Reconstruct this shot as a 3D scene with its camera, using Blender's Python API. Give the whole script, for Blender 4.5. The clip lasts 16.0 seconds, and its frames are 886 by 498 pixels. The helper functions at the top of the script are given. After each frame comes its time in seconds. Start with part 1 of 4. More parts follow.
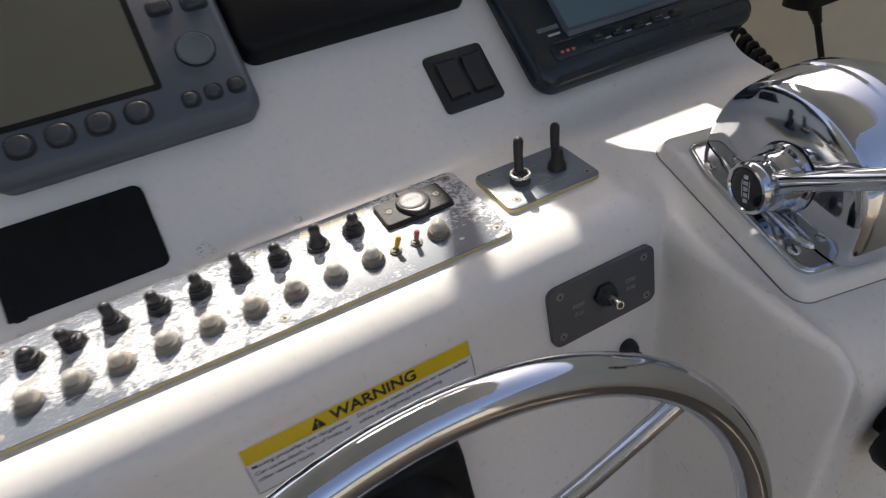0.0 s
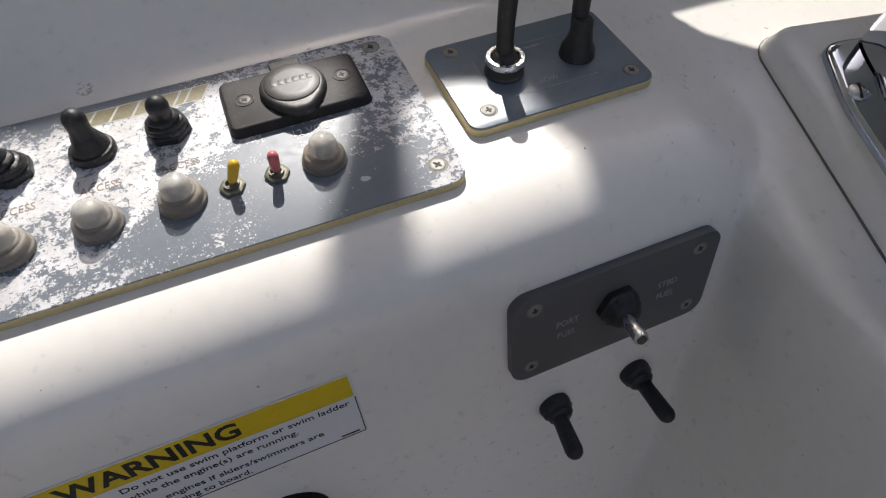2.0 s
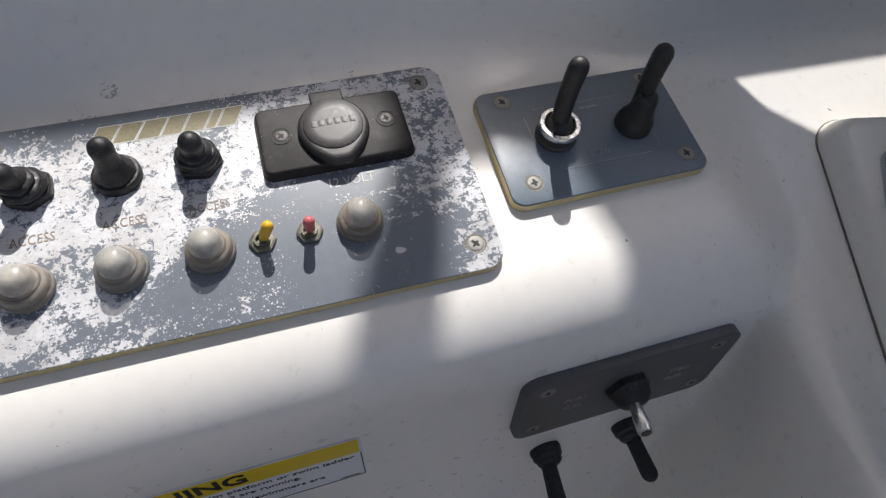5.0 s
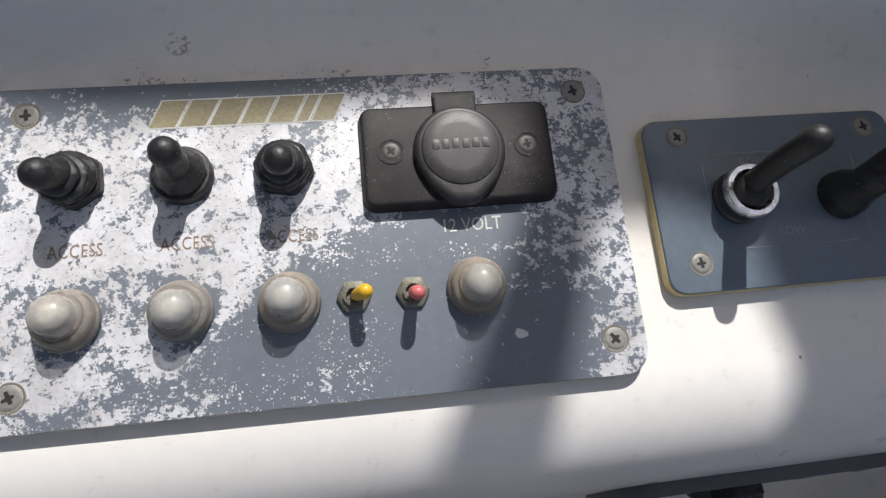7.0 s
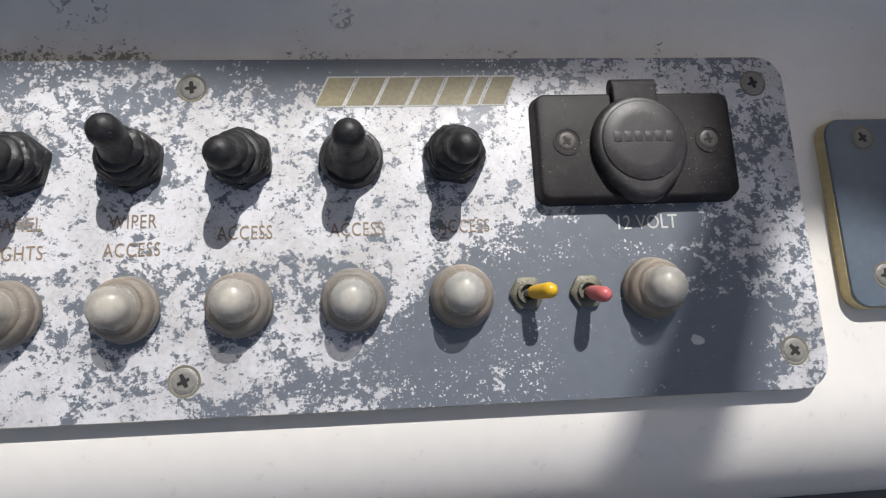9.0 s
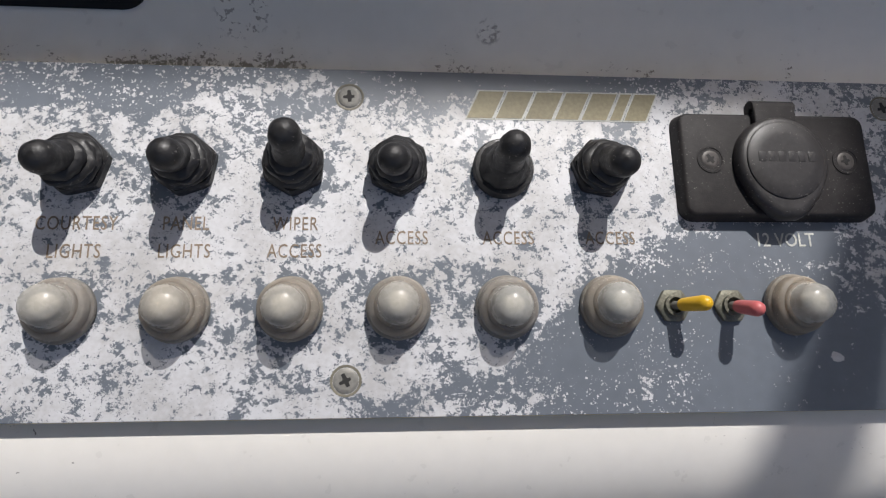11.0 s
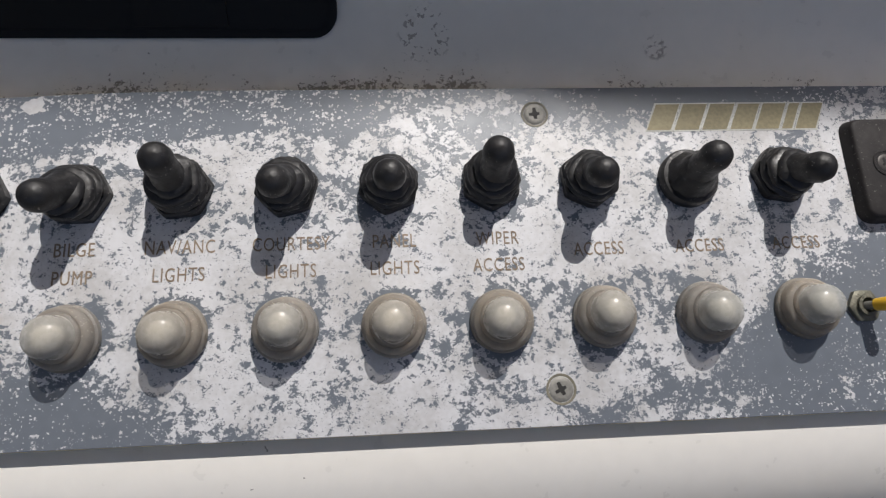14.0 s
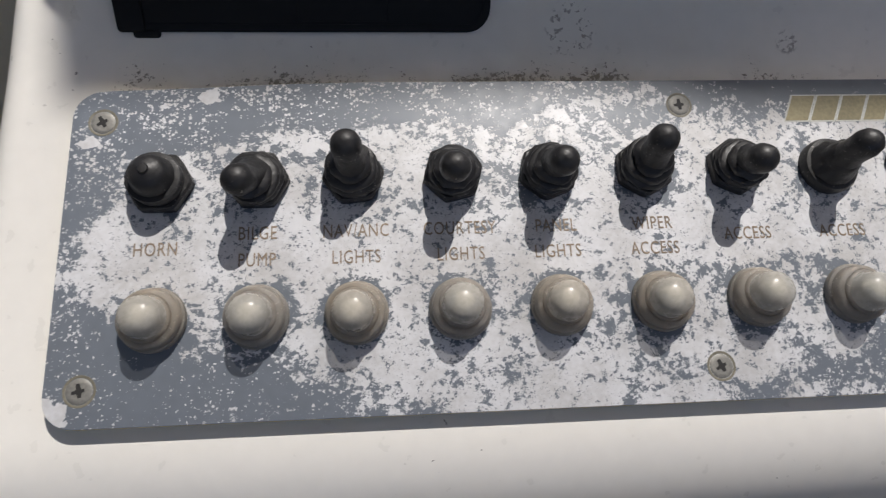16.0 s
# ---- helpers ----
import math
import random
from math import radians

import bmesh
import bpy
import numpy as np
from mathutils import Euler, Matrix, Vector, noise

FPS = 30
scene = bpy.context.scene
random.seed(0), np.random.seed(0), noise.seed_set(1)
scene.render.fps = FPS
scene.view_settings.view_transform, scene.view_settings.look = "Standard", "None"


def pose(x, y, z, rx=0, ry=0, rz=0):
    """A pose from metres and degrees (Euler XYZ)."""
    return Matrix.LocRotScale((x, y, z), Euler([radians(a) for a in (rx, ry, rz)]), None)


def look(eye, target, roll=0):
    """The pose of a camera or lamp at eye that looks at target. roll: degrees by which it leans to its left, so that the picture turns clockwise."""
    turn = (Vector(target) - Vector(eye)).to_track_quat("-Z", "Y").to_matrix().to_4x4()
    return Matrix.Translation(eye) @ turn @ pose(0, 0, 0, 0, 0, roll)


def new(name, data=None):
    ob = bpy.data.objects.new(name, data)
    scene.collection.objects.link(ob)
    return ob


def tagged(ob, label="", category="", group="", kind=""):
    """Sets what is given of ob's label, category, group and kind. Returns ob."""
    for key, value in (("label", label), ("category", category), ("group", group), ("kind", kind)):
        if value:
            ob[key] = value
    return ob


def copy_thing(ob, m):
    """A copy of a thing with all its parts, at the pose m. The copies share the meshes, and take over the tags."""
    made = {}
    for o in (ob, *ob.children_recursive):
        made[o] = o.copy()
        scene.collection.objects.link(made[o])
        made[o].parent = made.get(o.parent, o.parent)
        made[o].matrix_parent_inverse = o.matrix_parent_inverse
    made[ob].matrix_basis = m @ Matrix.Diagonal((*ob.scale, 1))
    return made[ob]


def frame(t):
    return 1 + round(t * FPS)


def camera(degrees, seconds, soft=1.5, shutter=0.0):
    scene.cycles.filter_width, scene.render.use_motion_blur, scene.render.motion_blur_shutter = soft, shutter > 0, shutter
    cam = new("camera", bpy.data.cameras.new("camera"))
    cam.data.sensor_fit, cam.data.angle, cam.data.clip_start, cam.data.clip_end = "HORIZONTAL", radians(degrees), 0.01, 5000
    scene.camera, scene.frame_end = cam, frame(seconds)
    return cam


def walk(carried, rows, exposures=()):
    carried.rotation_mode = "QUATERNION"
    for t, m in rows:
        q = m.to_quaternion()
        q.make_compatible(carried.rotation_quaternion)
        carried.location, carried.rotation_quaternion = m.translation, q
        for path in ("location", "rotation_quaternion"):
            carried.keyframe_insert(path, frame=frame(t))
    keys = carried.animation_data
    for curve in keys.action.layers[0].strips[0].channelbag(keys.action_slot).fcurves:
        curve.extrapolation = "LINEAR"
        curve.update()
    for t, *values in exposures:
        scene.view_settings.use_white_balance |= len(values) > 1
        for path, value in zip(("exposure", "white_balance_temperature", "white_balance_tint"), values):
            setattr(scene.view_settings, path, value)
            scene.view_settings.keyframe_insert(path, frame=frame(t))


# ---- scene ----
import functools

MM = 0.001
# The switch panel's own frame: x along it, y up its slope, z off its face.
# It lies 12 degrees tipped towards the helmsman, about 1 m over the deck.
PANEL = pose(0, 0, 1.05, 12, 0, 0)

cam = camera(75.0, 16.0, 1.15, 0.25)
# seconds, eye (metres, in the panel's frame), yaw, pitch, roll
PATH = [
    (0, -0.0087, -0.4083, 0.3016, -23.76, -40.63, -7.18),
    (0.2, 0.0333, -0.3741, 0.2743, -23.64, -41.61, -7.34),
    (0.5, 0.0710, -0.3434, 0.2462, -24.42, -43.64, -5.48),
    (1, 0.1007, -0.3052, 0.2108, -22.02, -48.49, -4.17),
    (1.5, 0.1098, -0.2727, 0.1828, -21.12, -52.02, -3.92),
    (2, 0.1191, -0.2475, 0.1796, -22.52, -54.67, -0.28),
    (2.5, 0.1256, -0.2353, 0.1767, -23.66, -57.08, 2.55),
    (3, 0.1318, -0.2215, 0.1879, -25.01, -57.06, 5.40),
    (3.5, 0.1289, -0.2183, 0.1968, -26.14, -56.57, 7.19),
    (4, 0.1195, -0.2136, 0.2179, -27.15, -59.03, 8.14),
    (4.2, 0.1209, -0.2133, 0.2204, -27.19, -58.92, 8.33),
    (6.3, 0.1190, -0.1086, 0.1815, -29.70, -73.63, 22.09),
    (6.5, 0.1150, -0.1042, 0.1819, -30.41, -74.48, 23.32),
    (7, 0.1068, -0.0971, 0.1827, -28.17, -75.13, 22.92),
    (7.5, 0.0940, -0.0924, 0.1757, -29.40, -76.95, 25.56),
    (8, 0.0816, -0.0895, 0.1726, -28.20, -77.98, 25.11),
    (8.5, 0.0689, -0.0880, 0.1729, -27.18, -78.33, 24.22),
    (9, 0.0597, -0.0841, 0.1720, -26.58, -78.58, 24.16),
    (9.5, 0.0453, -0.0852, 0.1705, -26.17, -78.07, 24.10),
    (12, 0.0034, -0.0853, 0.1744, -21.49, -77.13, 21.59),
    (12.5, -0.0026, -0.0851, 0.1751, -20.17, -77.07, 19.07),
    (13, -0.0164, -0.0858, 0.1748, -19.72, -76.66, 17.73),
    (13.5, -0.0321, -0.0862, 0.1749, -20.56, -76.63, 18.19),
    (14, -0.0474, -0.0859, 0.1722, -19.82, -75.76, 17.51),
    (14.5, -0.0583, -0.0860, 0.1707, -19.40, -76.00, 17.01),
    (15, -0.0705, -0.0861, 0.1711, -20.27, -76.02, 18.13),
    (15.5, -0.0793, -0.0873, 0.1724, -19.63, -75.98, 17.28),
    (16, -0.0992, -0.0913, 0.1749, -19.47, -75.47, 17.17),
]


def aim(x, y, z, yaw, pitch, roll):
    a, b = radians(yaw), radians(pitch)
    ahead = Vector((-math.sin(a) * math.cos(b), math.cos(a) * math.cos(b), math.sin(b)))
    eye = Vector((x, y, z))
    return look(eye, eye + ahead, roll)


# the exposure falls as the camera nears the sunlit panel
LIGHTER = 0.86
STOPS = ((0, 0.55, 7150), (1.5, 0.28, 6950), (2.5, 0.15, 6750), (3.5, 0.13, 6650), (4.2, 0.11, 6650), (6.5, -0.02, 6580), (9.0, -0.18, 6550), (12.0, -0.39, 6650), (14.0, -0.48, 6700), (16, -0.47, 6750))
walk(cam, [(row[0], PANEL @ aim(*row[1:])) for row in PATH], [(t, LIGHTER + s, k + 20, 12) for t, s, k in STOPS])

# ---- light ----
SUN_WAY = (PANEL.to_3x3() @ Vector((0.28, 0.98, 1.0))).normalized()
world = bpy.data.worlds.new("sky")
scene.world = world
world.use_nodes = True
wn = world.node_tree.nodes
sky = wn.new("ShaderNodeTexSky")
sky.sky_type = "NISHITA"
sky.sun_disc = False
sky.air_density, sky.dust_density = 0.55, 4.2
sky.sun_elevation = math.asin(SUN_WAY.z)
sky.sun_rotation = math.atan2(SUN_WAY.x, SUN_WAY.y)
world.node_tree.links.new(sky.outputs[0], wn["Background"].inputs[0])
wn["Background"].inputs[1].default_value = 0.127
sun = new("sun", bpy.data.lights.new("sun", "SUN"))
sun.data.energy = 2.8
sun.data.angle = radians(0.53)
sun.data.color = (1.0, 0.995, 0.98)
sun.matrix_world = look((0, 0, 6), Vector((0, 0, 6)) - SUN_WAY)

# ---- materials ----
def shader(name, col, rough=0.5, metal=0.0, var=0.12, scale=90.0, bump=0.0, bump_scale=400.0, coat=0.0, trans=0.0, sss=0.0, rvar=0.1, depth=0.006):
    """A Principled surface with colour and roughness that vary at two scales, and fine relief."""
    m = bpy.data.materials.new(name)
    m.use_nodes = True
    nt = m.node_tree
    n, l = nt.nodes, nt.links
    b = n["Principled BSDF"]
    tc = n.new("ShaderNodeTexCoord")
    big, fine = n.new("ShaderNodeTexNoise"), n.new("ShaderNodeTexNoise")
    big.inputs["Scale"].default_value, fine.inputs["Scale"].default_value = scale * 0.2, scale * 4
    big.inputs["Detail"].default_value, fine.inputs["Detail"].default_value = 3, 3
    for t in (big, fine):
        l.new(tc.outputs["Object"], t.inputs["Vector"])
    mean = n.new("ShaderNodeMath")
    mean.operation = "ADD"
    l.new(big.outputs[0], mean.inputs[0])
    l.new(fine.outputs[0], mean.inputs[1])
    shade = n.new("ShaderNodeMapRange")
    shade.inputs[1].default_value, shade.inputs[2].default_value = 0.6, 1.4
    shade.inputs[3].default_value, shade.inputs[4].default_value = 1 - var, 1 + var
    l.new(mean.outputs[0], shade.inputs[0])
    mul = n.new("ShaderNodeMix")
    mul.data_type, mul.blend_type = "RGBA", "MULTIPLY"
    mul.inputs[0].default_value = 1.0
    mul.inputs[6].default_value = (*col, 1)
    l.new(shade.outputs[0], mul.inputs[7])
    l.new(mul.outputs[2], b.inputs["Base Color"])
    rr = n.new("ShaderNodeMapRange")
    rr.inputs[1].default_value, rr.inputs[2].default_value = 0.3, 0.7
    rr.inputs[3].default_value, rr.inputs[4].default_value = max(0.02, rough * (1 - rvar)), min(1, rough * (1 + rvar))
    l.new(fine.outputs[0], rr.inputs[0])
    l.new(rr.outputs[0], b.inputs["Roughness"])
    b.inputs["Metallic"].default_value = metal
    b.inputs["Coat Weight"].default_value = coat
    b.inputs["Transmission Weight"].default_value = trans
    b.inputs["Subsurface Weight"].default_value = sss
    if sss:
        b.inputs["Subsurface Radius"].default_value = (depth, depth * 0.9, depth * 0.8)
        b.inputs["Subsurface Scale"].default_value = 1.0
    if bump:
        bn = n.new("ShaderNodeTexNoise")
        bn.inputs["Scale"].default_value, bn.inputs["Detail"].default_value = bump_scale, 4
        l.new(tc.outputs["Object"], bn.inputs["Vector"])
        bp = n.new("ShaderNodeBump")
        bp.inputs["Strength"].default_value, bp.inputs["Distance"].default_value = bump, 0.0006
        l.new(bn.outputs[0], bp.inputs["Height"])
        l.new(bp.outputs[0], b.inputs["Normal"])
    return m


class Nodes:
    """Short arithmetic on a material's nodes."""

    def __init__(self, m):
        self.n, self.l = m.node_tree.nodes, m.node_tree.links

    def put(self, socket, v):
        if isinstance(v, (int, float)):
            socket.default_value = v
        else:
            self.l.new(v, socket)

    def math(self, op, a, b=0.0, clamp=False):
        x = self.n.new("ShaderNodeMath")
        x.operation, x.use_clamp = op, clamp
        self.put(x.inputs[0], a)
        self.put(x.inputs[1], b)
        return x.outputs[0]

    def ramp(self, v, lo, hi, a=0.0, b=1.0, smooth=True):
        x = self.n.new("ShaderNodeMapRange")
        x.interpolation_type = "SMOOTHSTEP" if smooth else "LINEAR"
        self.put(x.inputs[0], v)
        for i, k in ((1, lo), (2, hi), (3, a), (4, b)):
            self.put(x.inputs[i], k)
        return x.outputs[0]

    def noise(self, vec, scale, detail=4, distortion=0.0, rough=0.5):
        x = self.n.new("ShaderNodeTexNoise")
        for k, v in (("Scale", scale), ("Detail", detail), ("Distortion", distortion), ("Roughness", rough)):
            x.inputs[k].default_value = v
        self.l.new(vec, x.inputs["Vector"])
        return x.outputs[0]

    def mix(self, f, a, b):
        x = self.n.new("ShaderNodeMix")
        x.data_type = "RGBA"
        self.put(x.inputs[0], f)
        for s, v in ((x.inputs[6], a), (x.inputs[7], b)):
            if isinstance(v, tuple):
                s.default_value = (*v, 1)
            else:
                self.l.new(v, s)
        return x.outputs[2]


def coords(nd):
    tc = nd.n.new("ShaderNodeTexCoord")
    xyz = nd.n.new("ShaderNodeSeparateXYZ")
    nd.l.new(tc.outputs["Object"], xyz.inputs[0])
    return tc.outputs["Object"], xyz.outputs[0], xyz.outputs[1], xyz.outputs[2]


def gelcoat_shader():
    """Aged white gelcoat: faint yellowing, specks, and mildew along the panel's upper edge."""
    m = shader("aged white gelcoat", (0.79, 0.765, 0.715), 0.3, var=0.035, scale=40, bump=0.05, bump_scale=160, coat=0.25)
    nd = Nodes(m)
    b = nd.n["Principled BSDF"]
    base = b.inputs["Base Color"].links[0].from_socket
    p, x, y, z = coords(nd)
    speck = nd.ramp(nd.noise(p, 380, 1, 0, 0.4), 0.785, 0.8)
    speck = nd.math("MULTIPLY", speck, nd.math("MULTIPLY", nd.ramp(nd.noise(p, 30, 2), 0.5, 0.62), nd.ramp(y, 0.06, 0.03)))
    col = nd.mix(nd.math("MULTIPLY", speck, 0.75), base, (0.1, 0.085, 0.07))
    # mildew hugging the panel's upper edge, thinning out up the slope
    up = nd.math("SUBTRACT", y, nd.ramp(x, -0.19, -0.06, 0.0062, 0.0092))
    near = nd.math("MULTIPLY", nd.ramp(up, -0.002, 0.0004), nd.ramp(up, 0.021, 0.0005, smooth=False))
    near = nd.math("POWER", near, 1.6)
    near = nd.math("MULTIPLY", near, nd.ramp(x, -0.2, -0.17))
    near = nd.math("MULTIPLY", near, nd.ramp(x, 0.2, 0.03, 0.15, 1.0))
    patch = nd.noise(p, 34, 3, 0, 0.6)
    grime = nd.math("ADD", nd.noise(p, 620, 5, 0.0, 0.7), nd.math("MULTIPLY", nd.math("SUBTRACT", patch, 0.5), 0.95))
    cut = nd.ramp(near, 0.0, 1.0, 0.82, 0.47, False)
    mould = nd.ramp(nd.math("SUBTRACT", grime, cut), 0.0, 0.07)
    col = nd.mix(nd.math("MULTIPLY", mould, 0.78), col, (0.075, 0.06, 0.04))
    film = nd.math("MULTIPLY", nd.math("MULTIPLY", near, nd.ramp(patch, 0.35, 0.65)), 0.35)
    col = nd.mix(film, col, (0.3, 0.26, 0.2))
    # a dirty ring where something was once fixed, and a smudge
    for cx, cy, r in ((0.046, 0.026, 0.0042), (-0.035, 0.03, 0.009)):
        dx, dy = nd.math("SUBTRACT", x, cx), nd.math("SUBTRACT", y, cy)
        d = nd.math("SQRT", nd.math("ADD", nd.math("MULTIPLY", dx, dx), nd.math("MULTIPLY", dy, dy)))
        inside = nd.ramp(d, r * 1.15, r * 0.75)
        blot = nd.math("MULTIPLY", inside, nd.ramp(nd.noise(p, 520, 4, 0.5), 0.5 if r < 0.005 else 0.57, 0.62))
        col = nd.mix(nd.math("MULTIPLY", blot, 0.6), col, (0.12, 0.095, 0.075))
    nd.l.new(col, b.inputs["Base Color"])
    return m


def panel_shader():
    """Blue-grey paint flaking off a white panel: most worn along its middle."""
    m = shader("flaking blue-grey panel paint", (0.158, 0.178, 0.206), 0.46, var=0.1, scale=60, bump=0.05, bump_scale=900)
    nd = Nodes(m)
    b = nd.n["Principled BSDF"]
    b.inputs["Specular IOR Level"].default_value = 0.46
    base = b.inputs["Base Color"].links[0].from_socket
    p, x, y, z = coords(nd)
    X, Y = nd.math("MULTIPLY", x, 1000.0), nd.math("MULTIPLY", y, 1000.0)
    add = lambda *v: functools.reduce(lambda a, c: nd.math("ADD", a, c), v)
    mul = lambda *v: functools.reduce(lambda a, c: nd.math("MULTIPLY", a, c), v)
    most = lambda *v: functools.reduce(lambda a, c: nd.math("MAXIMUM", a, c), v)
    less = lambda a, c: nd.math("SUBTRACT", a, c)
    # the worn middle, between a sound strip along the top and sound lower corners
    top = add(nd.ramp(X, -165, -112, -12, -3, False), nd.ramp(X, -62, -10, 0, 15, False))
    low = add(nd.ramp(X, -196, -110, -64, -90, False), nd.ramp(X, -110, -75, 0, -16, False), nd.ramp(X, -30, 45, 0, 16, False), nd.ramp(X, 45, 100, 0, 46, False))
    out = add(X, nd.ramp(Y, -28, -48, 0, 13))
    under_top = nd.ramp(less(Y, top), 3.0, -6.0)
    middle = mul(under_top, nd.ramp(less(Y, low), -9.0, 9.0), nd.ramp(out, -195, -177), 0.84)
    right = mul(nd.ramp(X, 138, 162), nd.ramp(Y, -80, -56), 0.55)
    end = mul(nd.ramp(X, 160, 184), 0.7)
    foot = mul(nd.ramp(Y, -82, -94), nd.ramp(X, -128, -100), nd.ramp(X, 75, 35), 0.5)
    bare_foot = mul(nd.ramp(Y, -72, -82), nd.ramp(X, -98, -80), nd.ramp(X, 25, -5), 0.98)
    wear = most(middle, right, end, foot, bare_foot)
    sound = mul(nd.ramp(Y, 0.5, 4.0), nd.ramp(X, 16, 32), nd.ramp(X, 112, 98))
    brow = mul(nd.ramp(Y, -15, -2), nd.ramp(X, -45, -22), nd.ramp(X, 70, 45))
    wear = less(wear, add(mul(sound, 0.8), mul(brow, 0.3)))
    wear = add(wear, mul(less(nd.noise(p, 26, 4, 0.3), 0.5), 1.3), mul(less(nd.noise(p, 85, 3, 0.3), 0.5), 1.5))
    # paint holds on in a ragged halo round each switch and button
    off = None
    for cx in (-170.5, -141.0, -111.2, -79.8, -48.4, -16.2, 15.4, 48.2, 80.2):
        gap = nd.math("ABSOLUTE", add(X, -cx))
        off = gap if off is None else nd.math("MINIMUM", off, gap)
    for cy, reach, keep in ((-67.6, 12.6, 0.34), (-24.0, 12.2, 0.14)):
        dy = add(Y, -cy)
        d = nd.math("SQRT", add(mul(off, off), mul(dy, dy)))
        wear = less(wear, mul(nd.ramp(d, reach, 9.6), keep))
    # the rows of lettering are rubbed cleaner
    row = nd.math("ABSOLUTE", add(Y, 46.2))
    wear = add(wear, mul(nd.ramp(row, 12, 6), nd.ramp(X, 60, 40), nd.ramp(X, -185, -170), 0.24))
    printed = mul(nd.ramp(X, 119, 124), nd.ramp(X, 161, 156), nd.ramp(Y, -54, -51), nd.ramp(Y, -40.5, -43))
    wear = less(wear, mul(printed, 0.5))
    flake = add(mul(nd.noise(p, 250, 5, 0.0, 0.62), 0.48), mul(nd.noise(p, 720, 6, 0.0, 0.76), 0.52))
    gone = less(flake, nd.ramp(wear, 0.0, 1.0, 0.622, 0.44, False))
    bare = nd.ramp(gone, 0.0, 0.003)
    # round pinholes in the paint that still holds
    vor = nd.n.new("ShaderNodeTexVoronoi")
    vor.inputs["Scale"].default_value = 1000
    jag = nd.n.new("ShaderNodeMix")
    jag.data_type = "VECTOR"
    jag.inputs[0].default_value = 0.0014
    wob = nd.n.new("ShaderNodeTexNoise")
    wob.inputs["Scale"].default_value, wob.inputs["Detail"].default_value = 1500, 2
    nd.l.new(p, wob.inputs["Vector"])
    nd.l.new(p, jag.inputs[4])
    nd.l.new(wob.outputs[1], jag.inputs[5])
    nd.l.new(jag.outputs[1], vor.inputs["Vector"])
    pick = nd.n.new("ShaderNodeSeparateColor")
    nd.l.new(vor.outputs["Color"], pick.inputs[0])
    strip = mul(nd.ramp(less(Y, top), -6.0, 2.0), nd.ramp(X, 15, -30), 0.78)
    column = mul(nd.ramp(X, -172, -186), nd.ramp(Y, -86, -66), 0.78)
    corner = mul(nd.ramp(X, -60, -110), nd.ramp(Y, -68, -80), 0.42)
    under = mul(nd.ramp(X, -40, 10), nd.ramp(X, 132, 90), nd.ramp(Y, -62, -80), 0.46)
    beside = mul(nd.ramp(X, 66, 88), nd.ramp(X, 170, 145), nd.ramp(Y, -66, -54), 0.55)
    dense = add(most(strip, column, corner, under, beside), 0.14)
    dense = mul(dense, nd.ramp(nd.noise(p, 55, 3), 0.32, 0.62, 0.25, 1.5, False))
    reach = mul(dense, less(1.0, mul(printed, 0.7)), nd.ramp(pick.outputs[0], 0.25, 1.0, 0.0, 0.62, False))
    dots = nd.ramp(less(reach, vor.outputs["Distance"]), 0.0, 0.03)
    # flecks of paint left standing where the rest is gone
    left = nd.ramp(nd.noise(p, 1250, 3, 0, 0.6), 0.63, 0.645)
    left = mul(left, nd.ramp(nd.noise(p, 95, 3), 0.42, 0.6))
    bare = mul(most(bare, dots), less(1.0, mul(left, bare)))
    # three flakes that came away whole
    ragged = mul(less(nd.noise(p, 330, 3), 0.5), 6.0)
    for cx, cy, w, h in ((-193.0, -11.0, 3.6, 1.7), (-157.0, 4.6, 3.4, 2.6), (-196.0, -93.5, 3.6, 4.6), (152.0, -84.0, 2.6, 1.6)):
        dx, dy = nd.math("DIVIDE", add(X, -cx), w), nd.math("DIVIDE", add(Y, -cy), h)
        d = nd.math("SQRT", add(mul(dx, dx), mul(dy, dy)))
        bare = most(bare, nd.ramp(add(d, mul(ragged, 0.35)), 1.02, 0.98))
    white = nd.mix(nd.ramp(add(nd.noise(p, 45, 4), mul(nd.noise(p, 600, 3), 0.4)), 0.5, 0.95), (0.7, 0.7, 0.715), (0.52, 0.51, 0.505))
    nd.l.new(nd.mix(bare, base, white), b.inputs["Base Color"])
    bp = nd.n.new("ShaderNodeBump")
    bp.inputs["Strength"].default_value, bp.inputs["Distance"].default_value = 0.35, 0.00025
    bp.invert = True
    nd.l.new(bare, bp.inputs["Height"])
    nd.l.new(bp.outputs[0], b.inputs["Normal"])
    return m


GELCOAT = gelcoat_shader()
PAD_GELCOAT = shader("clean white gelcoat", (0.79, 0.765, 0.715), 0.3, var=0.035, scale=40, bump=0.05, bump_scale=160, coat=0.25)
PANEL_PAINT = panel_shader()
PLATE_PAINT = shader("satin blue-grey plate", (0.125, 0.158, 0.195), 0.32, var=0.12, scale=80, bump=0.05, bump_scale=900)
FUEL_PAINT = shader("matt grey engraved plate", (0.085, 0.085, 0.088), 0.45, var=0.1, scale=80, bump=0.05, bump_scale=900)
YELLOWED = shader("yellowed plastic core", (0.56, 0.46, 0.24), 0.45, var=0.2, scale=120, bump=0.1, bump_scale=500)
RUBBER = shader("black rubber", (0.012, 0.0115, 0.0125), 0.5, var=0.4, scale=150, bump=0.2, bump_scale=900, rvar=0.3)
LONG_RUBBER = shader("worn black rubber sleeve", (0.02, 0.019, 0.018), 0.5, var=0.3, scale=150, bump=0.15, bump_scale=700)
